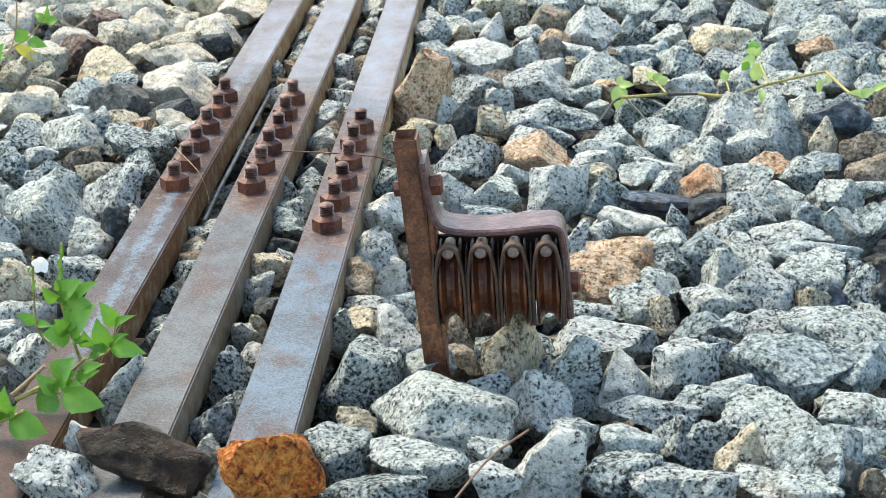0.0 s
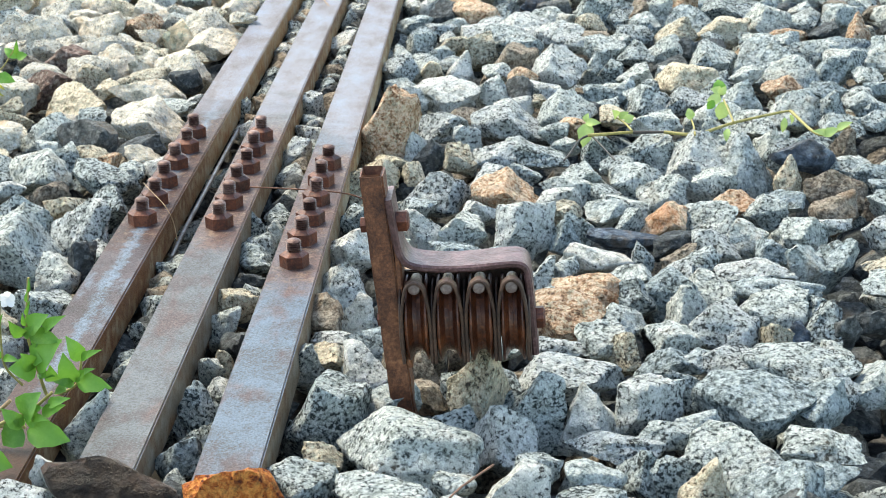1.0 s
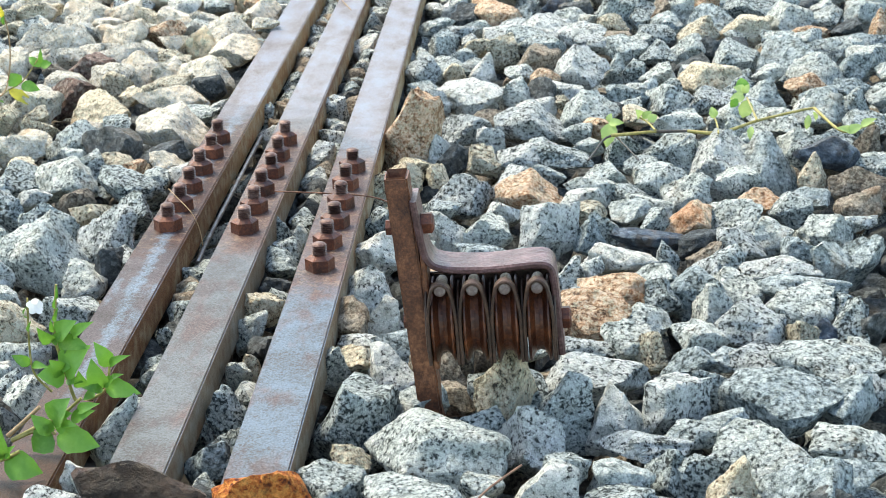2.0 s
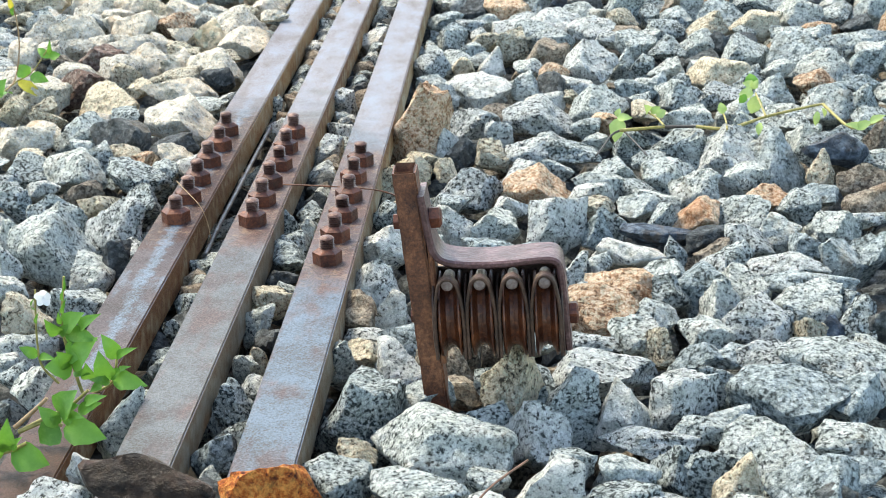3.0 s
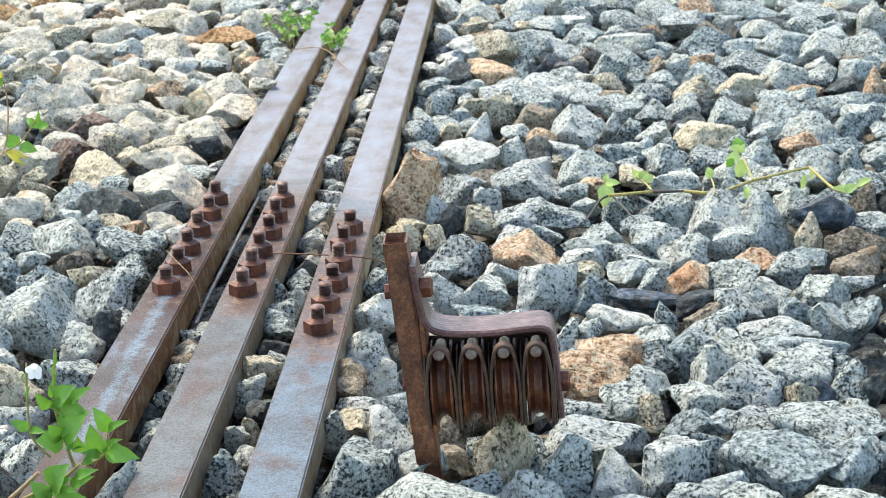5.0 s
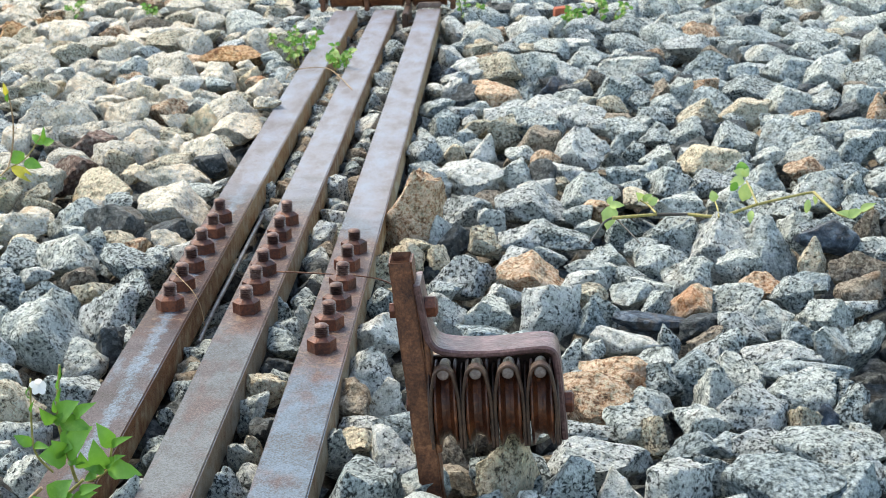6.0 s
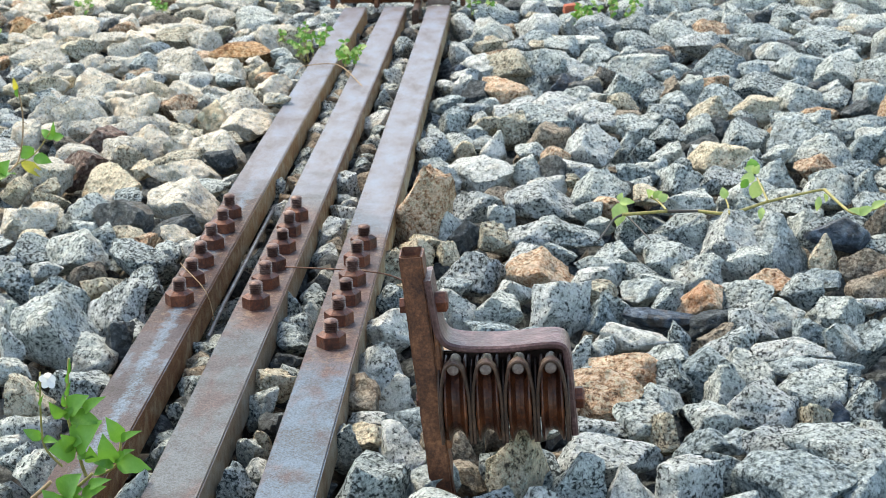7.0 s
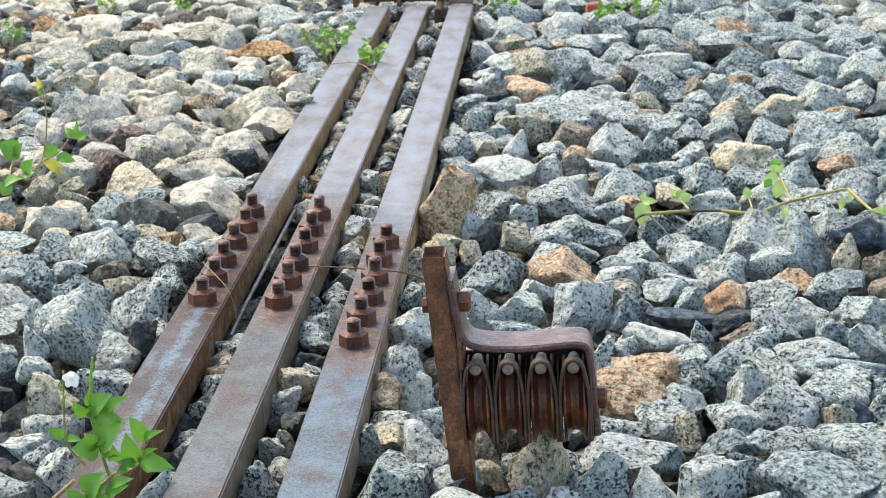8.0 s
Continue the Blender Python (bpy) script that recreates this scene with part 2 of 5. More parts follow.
    n.bump(n.maths("ADD", spot, wide), 0.5, 0.0016)
    return n.mat


# ---- mesh helpers ----
def part(name, bm, material, parent, label="", smooth=0.6):
    """Links a bmesh as one mesh object under a thing or a part."""
    mesh = bpy.data.meshes.new(name)
    bm.to_mesh(mesh)
    bm.free()
    for m in material if isinstance(material, (list, tuple)) else [material]:
        mesh.materials.append(m)
    for polygon in mesh.polygons:
        polygon.use_smooth = True
    mesh.set_sharp_from_angle(angle=smooth)
    ob = new(name, mesh)
    ob.parent = parent
    return tagged(ob, label)


def thing(name, label, category, group="", kind="", at=(0, 0, 0)):
    ob = new(name)
    ob.location, ob.empty_display_size = at, 0.02
    return tagged(ob, label, category, group, kind)


def box(bm, centre, size, bevel=0.0, turn=None):
    made = bmesh.ops.create_cube(bm, size=1.0)["verts"]
    bmesh.ops.scale(bm, verts=made, vec=size)
    if bevel:
        edges = list({e for v in made for e in v.link_edges})
        made = list({v for f in bmesh.ops.bevel(bm, geom=edges, offset=bevel, segments=2, affect="EDGES")["faces"] for v in f.verts} | {v for v in made if v.is_valid})
    if turn:
        bmesh.ops.transform(bm, matrix=turn, verts=made)
    bmesh.ops.translate(bm, verts=made, vec=centre)
    return made


def lathe(bm, profile, centre, axis, steps=32):
    """Turns (along, radius) pairs round an axis through the centre."""
    frame_m = Vector(axis).to_track_quat("Z", "Y").to_matrix().to_4x4()
    frame_m.translation = centre
    rings = []
    for along, radius in profile:
        ring = []
        for i in range(steps):
            a = 2 * math.pi * i / steps
            ring.append(bm.verts.new(frame_m @ Vector((radius * math.cos(a), radius * math.sin(a), along))))
        rings.append(ring)
    for a, b in zip(rings, rings[1:]):
        for i in range(steps):
            bm.faces.new((a[i], a[(i + 1) % steps], b[(i + 1) % steps], b[i]))
    bm.faces.new(list(reversed(rings[0])))
    bm.faces.new(rings[-1])


def tube(bm, points, radii, steps=8):
    """A round tapered tube along points."""
    points = [Vector(p) for p in points]
    rings, side = [], Vector((0.3, 0.2, 1)).normalized()
    for i, p in enumerate(points):
        way = (points[min(i + 1, len(points) - 1)] - points[max(i - 1, 0)]).normalized()
        u = way.cross(side)
        if u.length < 0.05:
            u = way.cross(Vector((1, 0, 0)))
        u.normalize()
        v = way.cross(u)
        r = radii[i] if isinstance(radii, (list, tuple)) else radii
        rings.append([bm.verts.new(p + u * (r * math.cos(2 * math.pi * k / steps)) + v * (r * math.sin(2 * math.pi * k / steps))) for k in range(steps)])
    for a, b in zip(rings, rings[1:]):
        for k in range(steps):
            bm.faces.new((a[k], a[(k + 1) % steps], b[(k + 1) % steps], b[k]))
    bm.faces.new(list(reversed(rings[0])))
    bm.faces.new(rings[-1])


def bent(points, rounds=3):
    """Rounds the corners of a line of points (corner cutting)."""
    points = [Vector(p) for p in points]
    for _ in range(rounds):
        out = [points[0]]
        for a, b in zip(points, points[1:]):
            out += [a.lerp(b, 0.25), a.lerp(b, 0.75)]
        points = out + [points[-1]]
    return points


def strap(bm, line, depth, thick, y):
    """A flat bar bent along a line of (x, z), with its width along y."""
    pts = bent([(x, 0, z) for x, z in line])
    rings = []
    for i, p in enumerate(pts):
        way = (pts[min(i + 1, len(pts) - 1)] - pts[max(i - 1, 0)]).normalized()
        n = Vector((-way.z, 0, way.x)) * (thick / 2)
        b = thick * 0.28
        ring = []
        for dy, s in ((-depth / 2, -1), (-depth / 2, 1), (depth / 2, 1), (depth / 2, -1)):
            first, second = (Vector((0, b if dy < 0 else -b, 0)), n * (0.45 * s))
            q = p + Vector((0, y + dy, 0))
            if (dy < 0) == (s < 0):
                ring += [q + n * s + first, q + second] if dy > 0 else [q + n * s + first, q + second]
            else:
                ring += [q + second, q + n * s + first]
        rings.append([bm.verts.new(v) for v in ring])
    k = len(rings[0])
    for a, c in zip(rings, rings[1:]):
        for i in range(k):
            bm.faces.new((a[i], a[(i + 1) % k], c[(i + 1) % k], c[i]))
    bm.faces.new(list(reversed(rings[0])))
    bm.faces.new(rings[-1])
    bmesh.ops.recalc_face_normals(bm, faces=bm.faces)


# ---- ground and ballast ----
GROUND_LOW = -0.07
bm = bmesh.new()
bmesh.ops.create_grid(bm, x_segments=60, y_segments=60, size=30)
for v in bm.verts:
    v.co.z = GROUND_LOW + 0.004 * noise.noise(v.co * 0.7)
ground = part("ground", bm, SOIL, None)
tagged(ground, "dark grit ground under crushed granite track ballast", "ground", "", "structure")


def rock_points(seed, fine, power=None, grit=1.0):
    """A broken stone in a unit box: a ball cut by random planes, then roughened. Returns points and triangles."""
    rnd = random.Random(seed)
    ball = bmesh.new()
    bmesh.ops.create_icosphere(ball, subdivisions=fine, radius=1.0)
    pts = np.array([v.co[:] for v in ball.verts])
    tris = np.array([[v.index for v in f.verts] for f in ball.faces])
    ball.free()
    total = np.zeros(len(pts))
    cuts = rnd.randint(7, 12) if power is None else rnd.randint(9, 12)
    power = power or rnd.uniform(30, 70)
    for i in range(cuts):
        up = 1 - 2 * (i + 0.5) / cuts
        turn = i * 2.4 + rnd.uniform(-0.5, 0.5)
        n = np.array([math.cos(turn) * math.sqrt(1 - up * up), math.sin(turn) * math.sqrt(1 - up * up), up]) + np.array([rnd.gauss(0, 0.32) for _ in range(3)])
        n /= np.linalg.norm(n)
        total += (np.maximum(pts @ n, 0) / rnd.uniform(0.44, 0.82)) ** power
    pts = pts * np.minimum(1.2, np.maximum(total, 1e-9) ** (-1 / power))[:, None]
    shift = Vector((rnd.uniform(0, 50), rnd.uniform(0, 50), rnd.uniform(0, 50)))
    for i, p in enumerate(pts):
        v = Vector(p)
        scoop = noise.voronoi(v * 1.7 + shift)[0]
        chip = noise.voronoi(v * 3.6 + shift)[0]
        d = 0.08 * noise.noise(v * 1.9 + shift) + 0.05 * noise.noise(v * 4.2 + shift) + 0.05 * abs(noise.noise(v * 7 + shift))
        d += 0.15 * (scoop[1] - scoop[0] - 0.3) * grit + 0.075 * (chip[1] - chip[0] - 0.3) * grit + 0.028 * grit * noise.noise(v * 15 + shift)
        pts[i] = p * (1 + d)
    low, high = pts.min(axis=0), pts.max(axis=0)
    return (pts - (low + high) / 2) / (high - low), tris


FINE = [rock_points(100 + i, 4) for i in range(30)]
COARSE = [rock_points(300 + i, 3) for i in range(26)]
FINE += [rock_points(820 + i, 4, 38.0) for i in range(8)]
PEBBLE = [rock_points(500 + i, 2) for i in range(8)]
ROCK_MESH = {}


def rock_mesh(index, kind):
    key = (index, kind)
    if key not in ROCK_MESH:
        pts, tris = FINE[index]
        mesh = bpy.data.meshes.new("stone")
        mesh.from_pydata(pts.tolist(), [], tris.tolist())
        mesh.materials.append(STONE[kind])
        mesh.polygons.foreach_set("use_smooth", [True] * len(tris))
        mesh.set_sharp_from_angle(angle=0.75)
        ROCK_MESH[key] = mesh
    return ROCK_MESH[key]


ROCKS = []
LUCK = random.Random(7)


def stone(x, y, z, wide, deep, high, kind):
    """One stone of the ballast, wide across the rods, deep along them."""
    ROCKS.append((x, y, z, wide, deep, high, kind))


# placed stones begin
stone(-0.078, -0.472, 0.036, 0.058, 0.055, 0.039, "w")
stone(0.420, -0.437, 0.002, 0.048, 0.034, 0.021, "g")
stone(0.345, -0.437, 0.001, 0.043, 0.041, 0.025, "g")
stone(0.353, -0.428, 0.000, 0.039, 0.036, 0.036, "w")
stone(0.465, -0.421, 0.000, 0.018, 0.017, 0.036, "b")
stone(0.395, -0.425, 0.002, 0.048, 0.034, 0.021, "g")
stone(0.129, -0.430, 0.001, 0.074, 0.041, 0.026, "g")
stone(0.325, -0.420, 0.001, 0.066, 0.041, 0.025, "w")
stone(0.212, -0.419, -0.000, 0.040, 0.037, 0.043, "w")
stone(0.447, -0.404, 0.001, 0.036, 0.034, 0.031, "d")
stone(0.434, -0.395, -0.002, 0.067, 0.063, 0.056, "s")
stone(0.298, -0.403, 0.000, 0.053, 0.050, 0.038, "g")
stone(0.247, -0.394, -0.003, 0.058, 0.054, 0.073, "w")
stone(0.381, -0.383, -0.001, 0.038, 0.036, 0.052, "t")
stone(0.158, -0.393, -0.000, 0.076, 0.063, 0.040, "g")
stone(-0.078, -0.398, 0.027, 0.027, 0.025, 0.031, "w")
stone(0.467, -0.361, 0.001, 0.060, 0.043, 0.027, "s")
stone(0.307, -0.369, -0.001, 0.045, 0.043, 0.050, "s")
stone(0.100, -0.375, -0.001, 0.050, 0.047, 0.049, "g")
stone(0.206, -0.367, 0.001, 0.032, 0.030, 0.026, "g")
stone(0.364, -0.355, -0.001, 0.041, 0.039, 0.045, "g")
stone(0.340, -0.356, -0.001, 0.037, 0.034, 0.046, "g")
stone(0.263, -0.350, 0.001, 0.037, 0.034, 0.032, "g")
stone(0.410, -0.338, -0.002, 0.093, 0.087, 0.056, "g")
stone(0.475, -0.311, 0.001, 0.063, 0.045, 0.029, "g")
stone(0.170, -0.326, 0.005, 0.112, 0.099, 0.064, "g")
stone(0.003, -0.333, -0.000, 0.035, 0.034, 0.041, "s")
stone(0.106, -0.324, 0.002, 0.033, 0.031, 0.023, "t")
stone(0.323, -0.309, 0.002, 0.076, 0.034, 0.022, "w")
stone(0.241, -0.292, -0.003, 0.057, 0.054, 0.065, "w")
stone(0.389, -0.265, 0.002, 0.039, 0.023, 0.015, "s")
stone(-0.077, -0.294, 0.006, 0.041, 0.039, 0.076, "g")
stone(0.307, -0.248, -0.002, 0.054, 0.051, 0.061, "w")
stone(0.488, -0.235, -0.001, 0.051, 0.048, 0.048, "s")
stone(0.100, -0.256, -0.001, 0.078, 0.074, 0.088, "g")
stone(0.435, -0.234, -0.001, 0.095, 0.078, 0.053, "s")
stone(0.351, -0.239, -0.003, 0.059, 0.056, 0.067, "w")
stone(0.264, -0.242, -0.004, 0.054, 0.051, 0.076, "g")
stone(0.002, -0.238, -0.002, 0.033, 0.032, 0.059, "g")
stone(0.508, -0.203, 0.000, 0.030, 0.029, 0.039, "w")
stone(0.385, -0.201, -0.001, 0.040, 0.038, 0.051, "g")
stone(0.481, -0.169, -0.001, 0.099, 0.070, 0.048, "g")
stone(0.292, -0.176, -0.000, 0.097, 0.065, 0.043, "w")
stone(-0.168, -0.201, -0.001, 0.042, 0.040, 0.045, "g")
# Brown kind here stands in for the shadow beneath the wheels.
stone(0.176, -0.173, -0.002, 0.026, 0.024, 0.054, "b")
stone(0.514, -0.146, 0.001, 0.032, 0.030, 0.033, "g")
stone(0.429, -0.150, 0.001, 0.053, 0.050, 0.033, "w")
stone(0.374, -0.148, 0.001, 0.058, 0.041, 0.028, "s")
stone(-0.105, -0.181, 0.002, 0.031, 0.030, 0.024, "t")
stone(0.401, -0.143, 0.002, 0.042, 0.033, 0.022, "s")
stone(0.124, -0.160, -0.001, 0.047, 0.044, 0.052, "w")
stone(-0.002, -0.159, 0.000, 0.027, 0.025, 0.038, "g")
stone(-0.192, -0.171, 0.001, 0.032, 0.031, 0.033, "g")
stone(0.341, -0.129, -0.001, 0.032, 0.030, 0.047, "t")
stone(0.075, -0.148, -0.002, 0.037, 0.034, 0.062, "g")
stone(0.007, -0.141, 0.001, 0.014, 0.012, 0.028, "t")
stone(0.286, -0.116, 0.003, 0.053, 0.021, 0.014, "w")
stone(0.092, -0.130, 0.001, 0.059, 0.042, 0.029, "t")
stone(0.382, -0.106, -0.001, 0.049, 0.046, 0.044, "g")
stone(0.491, -0.096, 0.000, 0.022, 0.020, 0.036, "n")
stone(0.473, -0.096, 0.000, 0.036, 0.033, 0.037, "t")
stone(0.325, -0.104, 0.001, 0.053, 0.051, 0.034, "g")
stone(0.532, -0.085, -0.000, 0.028, 0.026, 0.043, "d")
stone(0.512, -0.084, -0.002, 0.044, 0.042, 0.055, "g")
stone(0.432, -0.081, -0.003, 0.066, 0.062, 0.067, "w")
stone(0.476, -0.043, -0.001, 0.073, 0.070, 0.050, "g")
stone(0.336, -0.052, 0.000, 0.061, 0.052, 0.036, "g")
stone(-0.077, -0.081, 0.001, 0.017, 0.016, 0.033, "g")
stone(0.293, -0.051, -0.002, 0.075, 0.071, 0.061, "o")
stone(0.517, -0.031, 0.001, 0.051, 0.045, 0.031, "g")
stone(-0.008, -0.064, -0.001, 0.027, 0.026, 0.052, "g")
stone(0.080, -0.052, -0.001, 0.045, 0.042, 0.052, "b")
stone(0.403, -0.028, -0.002, 0.040, 0.038, 0.058, "g")
stone(0.109, -0.046, -0.002, 0.034, 0.032, 0.058, "w")
stone(0.359, 0.002, -0.000, 0.034, 0.033, 0.044, "g")
stone(-0.073, -0.027, 0.001, 0.017, 0.017, 0.030, "g")
stone(-0.220, -0.035, -0.000, 0.047, 0.045, 0.042, "t")
stone(0.484, 0.020, 0.001, 0.099, 0.037, 0.026, "s")
stone(-0.005, -0.016, -0.001, 0.041, 0.039, 0.047, "t")
stone(0.388, 0.016, -0.002, 0.058, 0.055, 0.056, "s")
stone(0.425, 0.030, 0.000, 0.064, 0.056, 0.039, "g")
stone(0.315, 0.033, 0.000, 0.064, 0.056, 0.038, "o")
stone(-0.183, -0.001, -0.001, 0.060, 0.057, 0.049, "g")
stone(0.360, 0.055, 0.001, 0.065, 0.047, 0.033, "g")
stone(0.475, 0.065, 0.001, 0.078, 0.043, 0.030, "w")
stone(0.090, 0.041, -0.002, 0.071, 0.068, 0.063, "w")
stone(0.276, 0.058, -0.001, 0.029, 0.028, 0.046, "g")
stone(0.405, 0.068, 0.002, 0.030, 0.028, 0.024, "w")
stone(0.528, 0.087, -0.001, 0.037, 0.035, 0.054, "s")
stone(0.553, 0.094, -0.002, 0.037, 0.035, 0.063, "s")
stone(-0.001, 0.050, 0.001, 0.036, 0.035, 0.028, "d")
stone(0.293, 0.079, 0.000, 0.035, 0.034, 0.036, "g")
stone(0.421, 0.091, -0.000, 0.048, 0.047, 0.043, "g")
stone(0.409, 0.107, 0.001, 0.037, 0.035, 0.029, "b")
stone(0.329, 0.110, 0.001, 0.073, 0.049, 0.034, "w")
stone(0.372, 0.117, 0.001, 0.028, 0.026, 0.035, "g")
stone(0.505, 0.128, 0.001, 0.046, 0.039, 0.028, "s")
stone(0.447, 0.139, 0.000, 0.056, 0.053, 0.039, "w")
stone(-0.270, 0.078, -0.003, 0.026, 0.024, 0.066, "w")
stone(-0.197, 0.091, -0.001, 0.056, 0.054, 0.043, "g")
stone(0.195, 0.129, 0.002, 0.062, 0.029, 0.020, "s")
stone(-0.004, 0.113, 0.000, 0.042, 0.040, 0.035, "s")
stone(0.407, 0.148, 0.002, 0.050, 0.035, 0.025, "d")
stone(0.091, 0.128, -0.002, 0.055, 0.053, 0.061, "w")
stone(-0.173, 0.105, -0.002, 0.032, 0.030, 0.060, "d")
stone(0.361, 0.160, 0.002, 0.082, 0.035, 0.024, "n")
stone(0.481, 0.171, -0.001, 0.044, 0.043, 0.046, "g")
stone(0.535, 0.178, -0.000, 0.058, 0.055, 0.044, "g")
stone(0.564, 0.194, 0.002, 0.052, 0.031, 0.022, "w")
stone(0.302, 0.188, -0.001, 0.038, 0.037, 0.048, "s")
stone(-0.239, 0.143, -0.007, 0.091, 0.087, 0.104, "g")
stone(0.259, 0.190, -0.005, 0.067, 0.064, 0.087, "w")
stone(0.316, 0.196, -0.001, 0.032, 0.030, 0.049, "g")
stone(0.196, 0.193, -0.001, 0.051, 0.049, 0.046, "g")
stone(0.450, 0.218, -0.000, 0.059, 0.056, 0.040, "g")
stone(0.402, 0.219, -0.001, 0.055, 0.052, 0.046, "o")
stone(0.371, 0.220, -0.001, 0.039, 0.037, 0.048, "g")
stone(0.009, 0.189, 0.000, 0.019, 0.018, 0.037, "g")
stone(0.156, 0.203, -0.001, 0.039, 0.038, 0.052, "w")
stone(-0.017, 0.199, -0.002, 0.027, 0.027, 0.054, "g")
stone(0.582, 0.258, -0.001, 0.054, 0.052, 0.048, "b")
stone(0.511, 0.252, 0.000, 0.046, 0.044, 0.039, "g")
stone(-0.295, 0.179, -0.002, 0.033, 0.031, 0.059, "g")
stone(0.088, 0.224, -0.001, 0.039, 0.038, 0.048, "g")
stone(0.344, 0.249, 0.001, 0.046, 0.043, 0.030, "s")
stone(0.303, 0.251, 0.001, 0.040, 0.038, 0.031, "t")
stone(0.210, 0.256, 0.000, 0.046, 0.044, 0.040, "w")
stone(-0.196, 0.219, -0.005, 0.067, 0.064, 0.083, "w")
stone(0.475, 0.281, 0.001, 0.064, 0.043, 0.031, "o")
stone(0.534, 0.289, 0.001, 0.048, 0.043, 0.031, "s")
stone(0.593, 0.325, -0.002, 0.070, 0.067, 0.057, "b")
stone(-0.266, 0.251, -0.003, 0.062, 0.059, 0.067, "g")
stone(0.408, 0.324, -0.001, 0.054, 0.053, 0.049, "g")
stone(0.243, 0.323, -0.001, 0.078, 0.071, 0.051, "o")
stone(0.307, 0.340, 0.001, 0.061, 0.044, 0.032, "g")
stone(-0.188, 0.294, -0.001, 0.049, 0.047, 0.051, "g")
stone(0.549, 0.369, -0.001, 0.032, 0.030, 0.054, "t")
stone(0.167, 0.343, -0.002, 0.082, 0.077, 0.055, "w")
stone(0.387, 0.367, 0.000, 0.063, 0.056, 0.040, "g")
stone(0.082, 0.352, -0.001, 0.034, 0.034, 0.048, "t")
stone(-0.329, 0.313, -0.002, 0.035, 0.035, 0.054, "g")
stone(0.323, 0.381, 0.000, 0.070, 0.056, 0.040, "g")
stone(0.373, 0.389, 0.001, 0.042, 0.041, 0.033, "g")
stone(0.229, 0.381, -0.000, 0.059, 0.058, 0.045, "w")
stone(0.506, 0.414, -0.005, 0.079, 0.076, 0.088, "s")
stone(0.261, 0.396, 0.001, 0.042, 0.041, 0.033, "g")
stone(0.459, 0.417, -0.006, 0.079, 0.077, 0.098, "w")
stone(0.138, 0.402, 0.001, 0.028, 0.027, 0.030, "t")
stone(0.557, 0.446, -0.000, 0.051, 0.049, 0.044, "g")
stone(0.103, 0.404, 0.000, 0.043, 0.041, 0.039, "t")
stone(-0.205, 0.377, -0.001, 0.080, 0.069, 0.050, "g")
stone(-0.180, 0.397, -0.000, 0.036, 0.035, 0.040, "g")
stone(0.573, 0.425, 0.010, 0.078, 0.058, 0.046, "n")
stone(0.631, 0.488, -0.002, 0.030, 0.029, 0.058, "b")
stone(0.404, 0.465, -0.002, 0.069, 0.068, 0.062, "g")
stone(0.279, 0.469, 0.000, 0.073, 0.053, 0.038, "g")
stone(0.186, 0.462, -0.001, 0.044, 0.043, 0.049, "t")
stone(0.350, 0.481, -0.001, 0.044, 0.043, 0.055, "g")
stone(-0.285, 0.415, -0.002, 0.081, 0.079, 0.061, "g")
stone(0.552, 0.504, 0.001, 0.045, 0.044, 0.035, "g")
stone(0.230, 0.476, 0.001, 0.055, 0.047, 0.034, "w")
stone(-0.336, 0.418, -0.001, 0.075, 0.072, 0.052, "g")
stone(0.153, 0.473, -0.000, 0.041, 0.040, 0.045, "d")
stone(-0.002, 0.465, -0.003, 0.040, 0.039, 0.065, "w")
stone(-0.229, 0.446, 0.001, 0.052, 0.042, 0.030, "o")
stone(-0.269, 0.460, -0.001, 0.046, 0.044, 0.046, "g")
stone(0.130, 0.506, -0.002, 0.052, 0.051, 0.060, "w")
stone(-0.183, 0.476, 0.000, 0.045, 0.044, 0.036, "y")
stone(0.494, 0.556, -0.001, 0.046, 0.045, 0.047, "g")
stone(-0.240, 0.481, 0.001, 0.046, 0.043, 0.031, "t")
stone(0.195, 0.538, -0.001, 0.038, 0.036, 0.047, "w")
stone(0.538, 0.593, 0.000, 0.063, 0.057, 0.041, "g")
stone(-0.192, 0.513, 0.000, 0.061, 0.050, 0.036, "d")
stone(-0.150, 1.100, 0.038, 0.050, 0.052, 0.019, "y")
stone(0.420, 0.600, 0.000, 0.074, 0.051, 0.036, "g")
stone(0.481, 0.622, -0.001, 0.047, 0.046, 0.048, "g")
stone(-0.263, 0.543, -0.004, 0.078, 0.075, 0.076, "d")
stone(0.247, 0.606, -0.002, 0.097, 0.088, 0.063, "w")
stone(-0.378, 0.539, -0.002, 0.071, 0.070, 0.057, "y")
stone(0.163, 0.603, -0.000, 0.078, 0.063, 0.045, "w")
stone(0.648, 0.665, -0.001, 0.048, 0.047, 0.055, "g")
stone(0.316, 0.634, -0.004, 0.079, 0.076, 0.082, "g")
stone(0.600, 0.669, -0.001, 0.089, 0.079, 0.057, "g")
stone(-0.320, 0.572, -0.003, 0.072, 0.070, 0.068, "g")
stone(0.338, 0.659, -0.000, 0.056, 0.054, 0.042, "d")
stone(-0.199, 0.622, -0.003, 0.100, 0.098, 0.070, "y")
stone(0.478, 0.706, 0.000, 0.077, 0.053, 0.038, "w")
stone(0.422, 0.709, -0.001, 0.073, 0.071, 0.052, "g")
stone(0.546, 0.729, -0.002, 0.066, 0.065, 0.060, "s")
stone(0.659, 0.750, 0.001, 0.051, 0.041, 0.030, "s")
stone(0.283, 0.714, 0.002, 0.025, 0.024, 0.020, "t")
stone(-0.093, 0.675, -0.001, 0.018, 0.018, 0.047, "g")
stone(-0.376, 0.642, -0.000, 0.050, 0.049, 0.040, "t")
